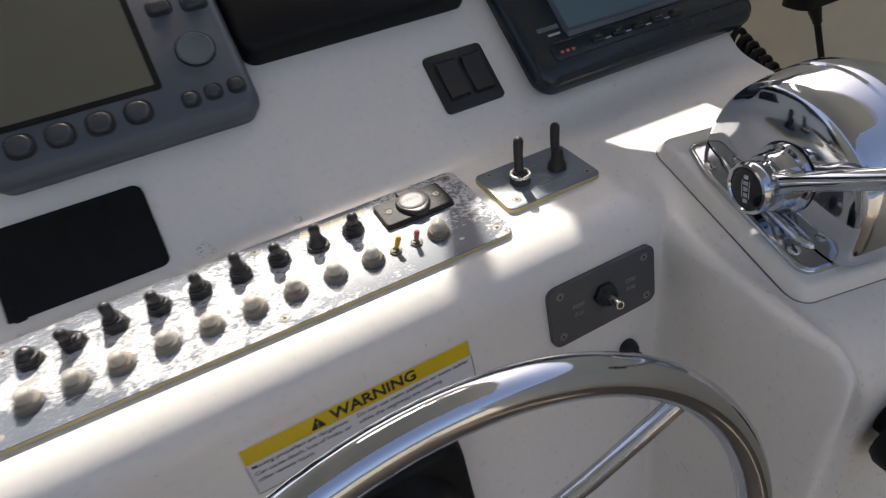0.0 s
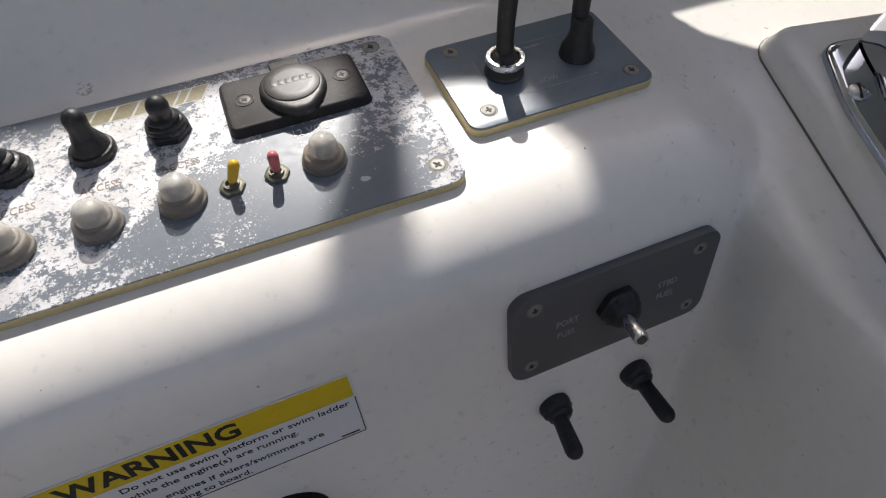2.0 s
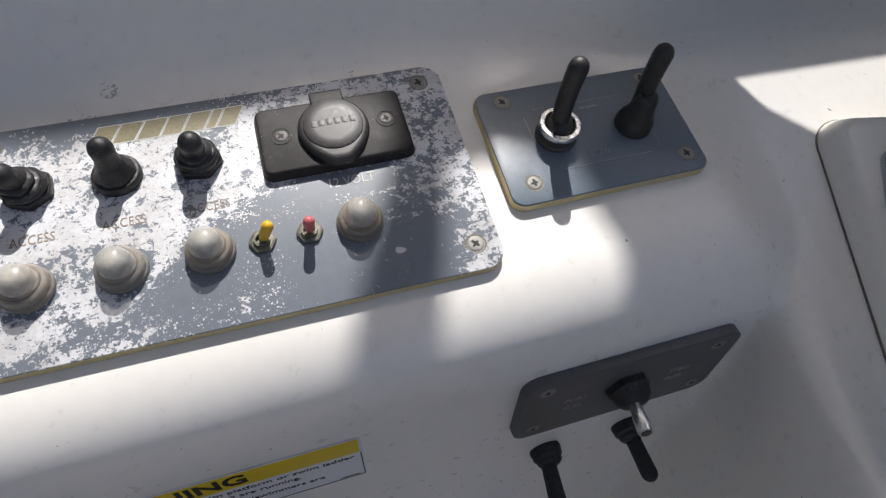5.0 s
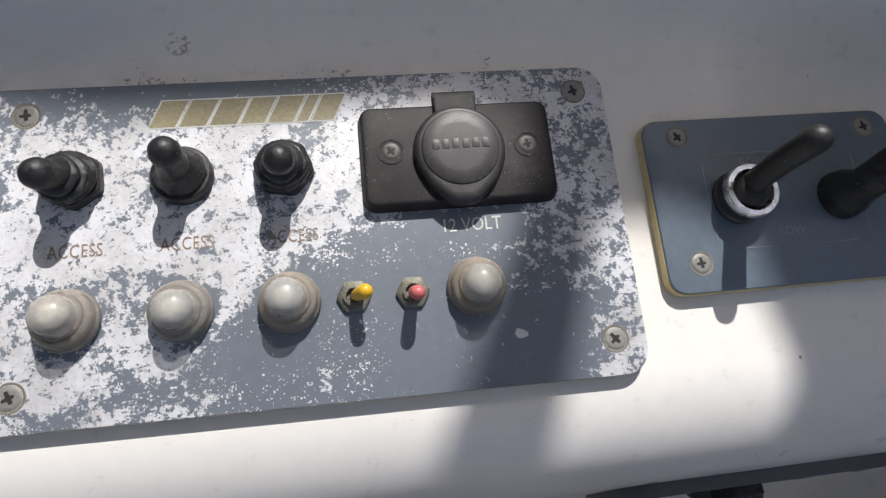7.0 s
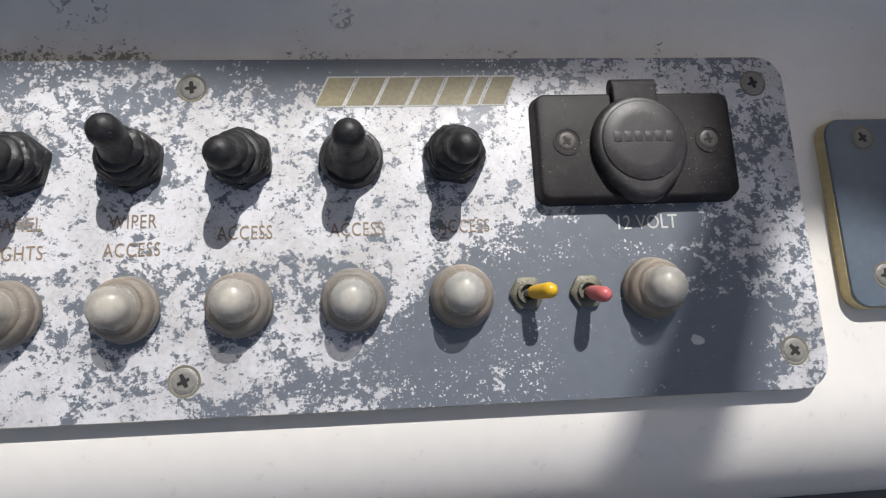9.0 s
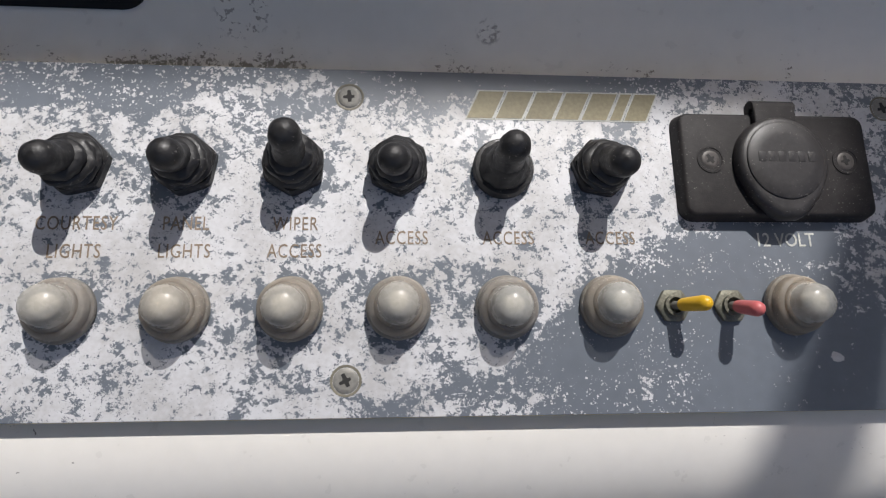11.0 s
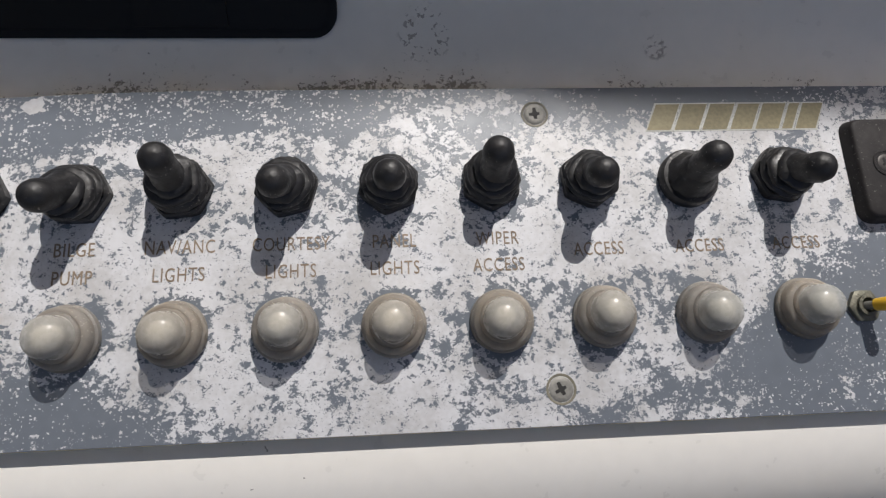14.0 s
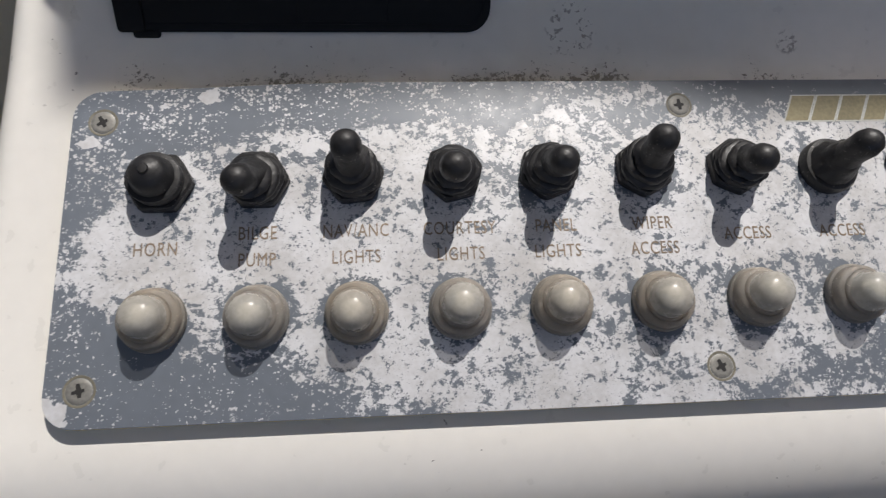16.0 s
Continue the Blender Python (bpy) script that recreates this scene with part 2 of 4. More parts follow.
MILKY = shader("milky aged silicone boot", (0.58, 0.57, 0.55), 0.27, var=0.06, scale=120, bump=0.05, bump_scale=600, rvar=0.25)
MILKY.node_tree.nodes["Principled BSDF"].inputs["Specular IOR Level"].default_value = 0.35
SKIRT = shader("dusty silicone skirt", (0.2, 0.184, 0.165), 0.6, var=0.16, scale=160, bump=0.15, bump_scale=700, sss=1.0, depth=0.012)
BUTTON_TIP = shader("inner plunger", (0.66, 0.6, 0.49), 0.45)
CHROME = shader("polished chrome", (0.53, 0.555, 0.6), 0.07, 1.0, var=0.03, scale=40, rvar=0.5)
WORN_CHROME = shader("chrome with tarnish", (0.7, 0.7, 0.7), 0.28, 1.0, var=0.15, scale=60, rvar=0.4, bump=0.05)
STEEL = shader("dull stainless screw", (0.25, 0.242, 0.22), 0.56, 0.3, var=0.3, scale=300, bump=0.2, bump_scale=900)
TARNISH = shader("tarnished dark collar", (0.075, 0.068, 0.06), 0.5, 0.4, var=0.5, scale=250, bump=0.25, bump_scale=900)
NUT = shader("corroded plated nut", (0.17, 0.165, 0.13), 0.55, 0.6, var=0.45, scale=400, bump=0.4, bump_scale=1100)
DARK_STEEL = shader("blackened screw", (0.08, 0.072, 0.067), 0.5, 0.3, var=0.4, scale=300)
# near-black that puts the shade of slots, gaps and wells into colour
HOLLOW_SHADE = shader("dark colour for shaded hollows", (0.02, 0.019, 0.018), 0.7)
SEALANT = shader("dirty sealant", (0.15, 0.125, 0.095), 0.7, var=0.35, scale=200)
SEAT = shader("countersink ring", (0.18, 0.165, 0.125), 0.6, var=0.3, scale=300)
BLACK = shader("black moulded plastic", (0.02, 0.0175, 0.0175), 0.58, var=0.35, scale=160, bump=0.12, bump_scale=2600, rvar=0.06)
LID = shader("black cap with dust", (0.03, 0.0275, 0.0275), 0.46, var=0.35, scale=160, bump=0.08, bump_scale=2600, rvar=0.08)
GLOSS_BLACK = shader("gloss black plastic", (0.009, 0.009, 0.01), 0.12, var=0.2)
MATT_BLACK = shader("matt black cover", (0.006, 0.006, 0.0065), 0.55, var=0.3, bump=0.1, bump_scale=600)
MATT_BLACK.node_tree.nodes["Principled BSDF"].inputs["Specular IOR Level"].default_value = 0.22
NAV_GREY = shader("slate grey plastic", (0.075, 0.088, 0.108), 0.45, var=0.1, scale=60, bump=0.12, bump_scale=1200)
NAV_KEY = shader("dark grey rubber key", (0.036, 0.043, 0.052), 0.38, var=0.15, bump=0.08, bump_scale=900)
NAV_DIAL = shader("smooth grey pad", (0.12, 0.14, 0.165), 0.3, var=0.08)
LCD = shader("unlit olive display", (0.13, 0.125, 0.095), 0.12, var=0.05, scale=8, coat=0.6)
GPS_BODY = shader("dark blue-black plastic", (0.012, 0.019, 0.027), 0.25, var=0.1, bump=0.02, bump_scale=900)
GPS_LCD = shader("unlit blue display", (0.11, 0.19, 0.23), 0.08, var=0.05, scale=8, coat=0.8)
KEY_PALE = shader("pale blue-grey rubber", (0.2, 0.24, 0.27), 0.5)
KEY_PRINT = shader("pale key legend", (0.45, 0.47, 0.48), 0.5)
ROCKER = shader("rocker black", (0.014, 0.014, 0.015), 0.4, var=0.2, bump=0.1, bump_scale=900)
LEVER_YELLOW = shader("yellow lever sleeve", (0.72, 0.42, 0.02), 0.35, var=0.1)
LEVER_PINK = shader("faded red lever sleeve", (0.56, 0.135, 0.135), 0.4, var=0.12)
GOLD = shader("worn gold emblem", (0.3, 0.26, 0.155), 0.45, 0.0, var=0.3, scale=200)
ENGRAVED = shader("brown engraved lettering", (0.25, 0.19, 0.135), 0.6, var=0.35, scale=300)
PALE_INK = shader("pale lettering", (0.6, 0.6, 0.55), 0.6, var=0.3, scale=300)
FAINT_INK = shader("worn grey lettering", (0.27, 0.27, 0.27), 0.6, var=0.4, scale=300)
STICKER = shader("white vinyl sticker", (0.66, 0.66, 0.67), 0.35, var=0.04)
STICKER_YELLOW = shader("yellow vinyl band", (0.66, 0.47, 0.014), 0.35, var=0.06)
INK = shader("black print", (0.012, 0.012, 0.013), 0.5)
UNSEEN_WHITE = shader("white of the unseen sun masks", (0.72, 0.71, 0.68), 0.5, var=0.05, scale=10)
DECK = shader("tan non-skid deck", (0.26, 0.205, 0.145), 0.6, var=0.1, scale=30, bump=0.4, bump_scale=300)
HULL_SIDE = shader("cream cabin side", (0.66, 0.63, 0.52), 0.45, var=0.05, scale=10)
BOUNCE_CREAM = shader("warm cream of the bounce wall", (0.38, 0.345, 0.28), 0.45, var=0.05, scale=10)
SEA = shader("sea", (0.015, 0.035, 0.045), 0.12, var=0.2, scale=2, bump=0.6, bump_scale=3)



def dusty(m, amount=0.5):
    """Pale dust specks over a dark surface."""
    nd = Nodes(m)
    b = nd.n["Principled BSDF"]
    base = b.inputs["Base Color"].links[0].from_socket
    p = coords(nd)[0]
    speck = nd.math("MULTIPLY", nd.ramp(nd.noise(p, 1500, 2), 0.66, 0.72), nd.ramp(nd.noise(p, 120, 2), 0.4, 0.62))
    film = nd.math("MULTIPLY", nd.ramp(nd.noise(p, 160, 4), 0.45, 0.75), 0.06)
    nd.l.new(nd.mix(nd.math("MULTIPLY", nd.math("ADD", speck, film), amount), base, (0.4, 0.38, 0.35)), b.inputs["Base Color"])


def differing(m, cool, warm):
    """Each piece takes a tint of its own between two."""
    nd = Nodes(m)
    b = nd.n["Principled BSDF"]
    info = nd.n.new("ShaderNodeObjectInfo")
    tint = nd.mix(info.outputs["Random"], cool, warm)
    x = nd.n.new("ShaderNodeMix")
    x.data_type, x.blend_type = "RGBA", "MULTIPLY"
    x.inputs[0].default_value = 1.0
    nd.l.new(b.inputs["Base Color"].links[0].from_socket, x.inputs[6])
    nd.l.new(tint, x.inputs[7])
    nd.l.new(x.outputs[2], b.inputs["Base Color"])


for dusted in (RUBBER, BLACK, LID, LONG_RUBBER):
    dusty(dusted)
dusty(SKIRT, 0.9)
def see_through(m, share):
    """A thin milky skin: part of the light goes straight through it."""
    nd = Nodes(m)
    clear, blend = nd.n.new("ShaderNodeBsdfTransparent"), nd.n.new("ShaderNodeMixShader")
    clear.inputs[0].default_value = (0.96, 0.95, 0.93, 1)
    blend.inputs[0].default_value = share
    nd.l.new(nd.n["Principled BSDF"].outputs[0], blend.inputs[1])
    nd.l.new(clear.outputs[0], blend.inputs[2])
    nd.l.new(blend.outputs[0], nd.n["Material Output"].inputs[0])


see_through(MILKY, 0.5)
differing(MILKY, (0.96, 1.0, 1.0), (1.0, 0.96, 0.88))
differing(SKIRT, (0.95, 0.95, 0.95), (1.08, 1.0, 0.88))
BLACK.node_tree.nodes["Principled BSDF"].inputs["Specular IOR Level"].default_value = 0.3

# ---- building tools (all in millimetres) ----
def thing(name, m, label, category, group=""):
    ob = new(name)
    ob.empty_display_size = 0.02
    ob.matrix_world = PANEL @ m
    return tagged(ob, label, category, group)


def at(x, y, z, rx=0, ry=0, rz=0):
    return pose(x * MM, y * MM, z * MM, rx, ry, rz)


def part(name, bm, material, parent=None, label="", smooth=40):
    """Links a bmesh, drawn in millimetres, as one mesh object under its thing or part."""
    bmesh.ops.remove_doubles(bm, verts=bm.verts, dist=1e-4)
    bmesh.ops.recalc_face_normals(bm, faces=bm.faces)
    bmesh.ops.scale(bm, vec=(MM, MM, MM), verts=bm.verts)
    me = bpy.data.meshes.new(name)
    for f in bm.faces:
        f.smooth = True
    for e in bm.edges:
        if len(e.link_faces) == 2 and e.calc_face_angle(0) > radians(smooth):
            e.smooth = False
    bm.to_mesh(me)
    bm.free()
    me.materials.append(material)
    ob = new(name, me)
    ob.parent = parent
    if label:
        tagged(ob, label)
    return ob


def moved(bm, m):
    """Moves a bmesh by a pose given in millimetres."""
    bmesh.ops.transform(bm, matrix=m, verts=bm.verts)
    return bm


def mm_pose(x, y, z, rx=0, ry=0, rz=0):
    return pose(x, y, z, rx, ry, rz)


def loft(loops, caps=True):
    """A skin over closed loops with the same number of points."""
    bm = bmesh.new()
    rows = [[bm.verts.new(p) for p in loop] for loop in loops]
    k = len(rows[0])
    for a, b in zip(rows, rows[1:]):
        for i in range(k):
            bm.faces.new((a[i], a[(i + 1) % k], b[(i + 1) % k], b[i]))
    if caps:
        bm.faces.new(rows[0][::-1])
        bm.faces.new(rows[-1])
    return bm


def round_rect(w, h, r, z, steps=6):
    out = []
    r = max(0.05, min(r, w / 2 - 0.01, h / 2 - 0.01))
    for cx, cy, a0 in ((w / 2 - r, h / 2 - r, 0), (-w / 2 + r, h / 2 - r, 90), (-w / 2 + r, -h / 2 + r, 180), (w / 2 - r, -h / 2 + r, 270)):
        for i in range(steps + 1):
            a = radians(a0 + 90 * i / steps)
            out.append((cx + r * math.cos(a), cy + r * math.sin(a), z))
    return out


def slab(w, h, thick, r=4.0, edge=0.6, z=0.0, steps=6, draft=0.0):
    """A plate with rounded corners and a softened upper edge, standing on z."""
    loops = [round_rect(w, h, r, z, steps)]
    n = 3
    for i in range(n + 1):
        a = radians(90 * i / n)
        inset = draft + edge * (1 - math.cos(a))
        loops.append(round_rect(w - 2 * inset, h - 2 * inset, r - inset, z + thick - edge + edge * math.sin(a), steps))
    return loft(loops)


def lathe(profile, seg=28, hexed=0):
    """Turns (radius, height) pairs round z; the first hexed pairs are six-sided."""
    loops = []
    for n, (r, z) in enumerate(profile):
        loop = []
        for i in range(seg):
            a = 2 * math.pi * i / seg
            k = r
            if n < hexed:
                k = min(r * 0.985 / math.cos((a % (math.pi / 3)) - math.pi / 6), r * 1.1)
            loop.append((k * math.cos(a), k * math.sin(a), z))
        loops.append(loop)
    return loft(loops)


def dome(r, z, height, n=6):
    """The rounded end of a turned profile."""
    return [(max(0.02, r * math.cos(radians(90 * i / n))), z + height * math.sin(radians(90 * i / n))) for i in range(1, n + 1)]


def rod(points, radii, seg=16, round_end=True):
    """A tube through points with a radius at each, with rounded ends."""
    pts = [Vector(p) for p in points]
    loops = []
    ref = None
    for i, p in enumerate(pts):
        t = (pts[min(i + 1, len(pts) - 1)] - pts[max(i - 1, 0)]).normalized()
        if ref is None:
            ref = t.orthogonal().normalized()
        ref = (ref - t * ref.dot(t)).normalized()
        side = t.cross(ref)
        ring = lambda c, r: [tuple(c + r * (math.cos(2 * math.pi * j / seg) * ref + math.sin(2 * math.pi * j / seg) * side)) for j in range(seg)]
        loops.append(ring(p, radii[i]))
        if round_end and i == len(pts) - 1:
            for k in (30, 55, 75, 89):
                loops.append(ring(p + t * radii[i] * math.sin(radians(k)), radii[i] * math.cos(radians(k))))
    return loft(loops)


def join(*bms):
    """One bmesh out of several."""
    out = bmesh.new()
    for b in bms:
        me = bpy.data.meshes.new("joined")
        b.to_mesh(me)
        b.free()
        out.from_mesh(me)
        bpy.data.meshes.remove(me)
    return out


def lettering(name, body, size, x, y, z, material, parent, stretch=1.0, align="CENTER", bold=0.0, shear=0.0, rise=0.12, space=1.0):
    """Words in the built-in font, standing a hair off the face; size is the height of capitals in millimetres."""
    cu = bpy.data.curves.new(name, "FONT")
    cu.body, cu.size, cu.align_x, cu.align_y = body, size / 0.7, align, "CENTER"
    cu.space_character = space
    cu.extrude, cu.offset, cu.shear, cu.resolution_u = rise, bold, shear, 3
    tmp = bpy.data.objects.new(name, cu)
    scene.collection.objects.link(tmp)
    me = bpy.data.meshes.new_from_object(tmp.evaluated_get(bpy.context.evaluated_depsgraph_get()))
    bpy.data.objects.remove(tmp)
    bm = bmesh.new()
    bm.from_mesh(me)
    bpy.data.meshes.remove(me)
    for v in bm.verts:
        v.co = ((v.co.x * stretch + x), v.co.y + y, v.co.z + z)
    return part(name, bm, material, parent)


def bar(x, y, z, w, h, thick=0.15):
    return moved(slab(w, h, thick, 0.2, 0.05, 0, 1), mm_pose(x, y, z))


def screw(parent, x, y, z, r=4.0, turn=20.0, ring=True, name="screw", metal=STEEL):
    """A countersunk cross-head screw, flush with its plate: head, worn cross with its recess's shade as dark colour,
    and the seat round it.
    """
    m = mm_pose(x, y, z, 0, 0, turn)
    head = lathe([(r, -0.3), (r, 0.06), (r * 0.95, 0.2), (r * 0.62, 0.3), (r * 0.3, 0.26), (0.02, 0.2)], 24)
    ob = part(name, moved(head, m), metal, parent)
    arms = []
    for k in range(4):
        w, reach = r * (0.14 + 0.03 * (k % 2)), r * (0.42 + 0.06 * ((k * 3) % 4))
        arm = loft([[(-0.02 * r, -w * 1.5, q), (reach * 0.45, -w, q), (reach, -w * 0.8, q), (reach, w * 0.8, q), (reach * 0.45, w, q), (-0.02 * r, w * 1.5, q)] for q in (0.24 + 0.004 * k, 0.36 + 0.004 * k)])
        arms.append(moved(arm, mm_pose(0, 0, 0, 0, 0, 90 * k)))
    part("cross_shade", moved(join(*arms), m), HOLLOW_SHADE, ob, "dark worn cross drawn for its recess's shade")
    if ring:
        seat = lathe([(r * 1.24, -0.2), (r * 1.24, 0.09), (r * 1.1, 0.1), (r * 1.0, -0.04), (r * 1.0, -0.2)], 24)
        part("countersink", moved(seat, m), SEAT, ob, "grimy countersunk rim")
    return ob


# ---- the console: one moulding ----
def smooth_step(v, a, b):
    t = min(1.0, max(0.0, (v - a) / (b - a)))
    return t * t * (3 - 2 * t)


def roll_off(d, r, fall=4.5):
    """How far a rounded edge has dropped d millimetres outside its start; below it the face falls at fall to 1."""
    if d >= 0:
        return 0.0
    a = math.atan(fall)
    far = math.sin(a) * r
    if -d <= far:
        return r - math.sqrt(r * r - d * d)
    return r * (1 - math.cos(a)) + (-d - far) * fall


DASH_Y, DASH_SLOPE = 32.0, math.tan(radians(38))


def console_height(x, y):
    ledge = smooth_step(x, 300, 352)
    top = -4.5 + 1.1 * max(ledge, smooth_step(y, 15, 45)) + ledge * 0.155 * (y - 20.0)
    # in plan: the shelf, and the ledge that comes forward on its right
    shelf = roll_off(y + 100.0, 42.0)
    side = roll_off(x - (354.0 + 0.1 * (y + 140.0)), 32.0, 14.0)
    front = roll_off(y + 282.0, 42.0, 7.0)
    k = min(95.0, 1.2 * min(side, front)) + 1e-6
    h = max(k - abs(side - front), 0.0) / k
    forward = max(side, front) + h * h * k * 0.25
    k = min(55.0, 0.9 * min(shelf, forward)) + 1e-6
    h = max(k - abs(shelf - forward), 0.0) / k
    z = top - min(shelf, forward) + h * h * k * 0.25
    # the dash behind it, rising at 38 degrees out of a hollow
    s = 7.0
    v = (y - DASH_Y) / s
    rise = DASH_SLOPE * s * (v if v > 30 else math.log1p(math.exp(v)))
    rise *= smooth_step(x, -211, -197)
    z += rise
    # both ends roll down
    z -= roll_off(594.0 - x, 9.0, 16.0)
    z -= roll_off(x + 218.0, 10.0)
    return max(z, -420.0)


def axis_steps(*spans):
    out = []
    for a, b, step in spans:
        n = max(1, round((b - a) / step))
        out += [a + (b - a) * i / n for i in range(n)]
    return out + [spans[-1][1]]


def build_console():
    xs = axis_steps((-300, -230, 12), (-230, -190, 1.3), (-190, 290, 8), (290, 318, 3), (318, 356, 1.1), (356, 420, 4), (420, 580, 8), (580, 640, 2.5), (640, 720, 15))
    ys = axis_steps((-420, -345, 12), (-345, -280, 1.5), (-280, -240, 6), (-240, -150, 3.5), (-150, -95, 1.6), (-95, 0, 6), (0, 70, 2.0), (70, 330, 10))
    bm = bmesh.new()
    grid = [[bm.verts.new((x, y, console_height(x, y))) for x in xs] for y in ys]
    for a, b in zip(grid, grid[1:]):
        for i in range(len(xs) - 1):
            bm.faces.new((a[i], a[i + 1], b[i + 1], b[i]))
    # close it below, so that it is a solid moulding
    rim = [e for e in bm.edges if e.is_boundary]
    low = bmesh.ops.extrude_edge_only(bm, edges=rim)
    for v in (g for g in low["geom"] if isinstance(g, bmesh.types.BMVert)):
        v.co.z = -600
    bmesh.ops.holes_fill(bm, edges=[e for e in bm.edges if e.is_boundary])
    ob = part("console", bm, GELCOAT, None, smooth=80)
    ob.matrix_world = PANEL.copy()
    tagged(ob, "aged white fibreglass helm console with rounded edges and mildew specks", "console", kind="structure")


build_console()

# ---- added roof that shapes the sun, deck, cabin sides and sea ----
ROOF_Z = 2.35


def up_the_sun(x, y, z=0.0):
    """Where the ray from a point of the console to the sun meets the added roof."""
    p = PANEL @ Vector((x * MM, y * MM, z * MM))
    return p + SUN_WAY * ((ROOF_Z - p.z) / SUN_WAY.z)


def build_sun_mask():
    # unseen roof, added; its openings are sun patches carried back up the rays
    sun_holes = [
        [(-430, 70), (-209, 70), (-203, 17), (-18, 15), (22, 8), (100, 6), (142, 4), (165, -4), (165, -25), (151, -58), (119, -124), (92, -185), (-430, -200)],
        [(188, -38), (208, -36), (240, -48), (250, -92), (236, -140), (205, -190), (140, -190), (160, -120), (172, -84)],
        [(325, 10), (515, 10), (545, -170), (375, -170)],
    ]
    bm = bmesh.new()
    loops = [[(-1.5, -1.15, ROOF_Z), (1.02, -1.15, ROOF_Z), (1.02, 1.6, ROOF_Z), (-1.5, 1.6, ROOF_Z)]]
    loops += [[tuple(up_the_sun(*p)) for p in sun_hole] for sun_hole in sun_holes]
    edges = []
    for loop in loops:
        vs = [bm.verts.new(p) for p in loop]
        edges += [bm.edges.new((a, b)) for a, b in zip(vs, vs[1:] + vs[:1])]
    bmesh.ops.triangle_fill(bm, use_beauty=True, use_dissolve=False, edges=edges)
    up = bmesh.ops.extrude_face_region(bm, geom=bm.faces[:])
    for v in (g for g in up["geom"] if isinstance(g, bmesh.types.BMVert)):
        v.co.z += 0.012
    bmesh.ops.scale(bm, vec=(1000, 1000, 1000), verts=bm.verts)
    ob = part("sun_mask", bm, UNSEEN_WHITE, None)
    tagged(ob, "unseen white roof added to shade the helm, with holes for sun patches", "hardtop", kind="structure")


def block(name, lo, hi, material, label, category):
    w, d, h = (b - a for a, b in zip(lo, hi))
    bm = slab(w * 1000, d * 1000, h * 1000, 30, 8)
    ob = part(name, bm, material, None)
    ob.matrix_world = pose((lo[0] + hi[0]) / 2, (lo[1] + hi[1]) / 2, lo[2])
    return tagged(ob, label, category, kind="structure")


build_sun_mask()


def build_patch_frame():
    """An unseen frame, added close above the ledge, whose opening cuts a sharp patch of sun onto it."""
    inner = [(352, -24, -11), (487, -27, -11), (500, -66, -16), (390, -66, -16), (362, -42, -13)]
    outer = [(300, 35, -2), (540, 35, -2), (575, -200, -35), (340, -200, -35)]
    lift = SUN_WAY * 0.3
    bm = bmesh.new()
    edges = []
    for ring in (outer, inner):
        vs = [bm.verts.new(PANEL @ Vector((x * MM, y * MM, z * MM)) + lift) for x, y, z in ring]
        edges += [bm.edges.new((a, b)) for a, b in zip(vs, vs[1:] + vs[:1])]
    bmesh.ops.triangle_fill(bm, use_beauty=True, use_dissolve=False, edges=edges)
    up = bmesh.ops.extrude_face_region(bm, geom=bm.faces[:])
    for v in (g for g in up["geom"] if isinstance(g, bmesh.types.BMVert)):
        v.co += SUN_WAY * 0.006
    bmesh.ops.scale(bm, vec=(1000, 1000, 1000), verts=bm.verts)
    # its arm runs forward to the bulkhead
    a = PANEL @ Vector((0.53, 0.02, 0.0)) + lift
    bm = join(bm, rod([a * 1000, Vector((a.x, 0.62, a.z)) * 1000], (9, 9), 12, False))
    ob = part("patch_frame", bm, UNSEEN_WHITE, None)
    tagged(ob, "unseen white frame added to cut a sharp sun patch", "window frame", kind="structure")


build_patch_frame()
block("floor", (-1.5, -3.0, -0.06), (1.7, 1.4, 0.0), DECK, "tan non-skid cockpit deck", "deck")
block("wall_east", (0.86, -2.2, 0.0), (0.92, 1.3, 1.5), HULL_SIDE, "cream moulded cabin side beside the helm", "wall")
block("wall_north", (-1.45, 0.62, 0.0), (0.85, 0.68, 1.36), HULL_SIDE, "cream bulkhead ahead of the helm", "wall")
# unseen aft wall, added to throw warm sunlight onto the console front
block("wall_south", (-1.45, -2.96, 0.0), (1.65, -2.9, 0.8), BOUNCE_CREAM, "unseen cream wall added aft to bounce warm sun forward", "wall")
block("wall_west", (-1.45, -2.2, 0.0), (-1.39, 0.6, 1.9), HULL_SIDE, "cream moulded cabin side across the cockpit", "wall")
block("water", (-1500, -1500, -0.9), (1500, 1500, -0.6), SEA, "calm dark sea round the boat", "water")

# ---- the switch panel ----
PW, PH, PX, PY = 392.5, 110.2, -2.8, -45.3


def panel_loop(inset, z):
    """The panel's outline: its lower edge climbs, and its upper edge drops, towards the port end."""
    w, h, r = PW - 2 * inset, PH - 2 * inset, 9 - inset
    pts = []
    for x, y, _ in round_rect(w, h, r, 0, 8):
        pts.append((x + PX, y + PY))
        if len(pts) in (9, 40):
            a, b = (PX + w / 2 - r, PX - w / 2 + r) if len(pts) == 9 else (PX - w / 2 + r, PX + w / 2 - r)
            pts += [(a + (b - a) * i / 14, y + PY) for i in range(1, 14)]
    out = []
    for x, y in pts:
        if y > PY:
            y -= 0.2 + 2.9 * smooth_step(-x, 110, 200)
        else:
            y += 3.2 * min(1.0, max(0.0, (190 - x) / 385))
        out.append((x, y, z))
    return out


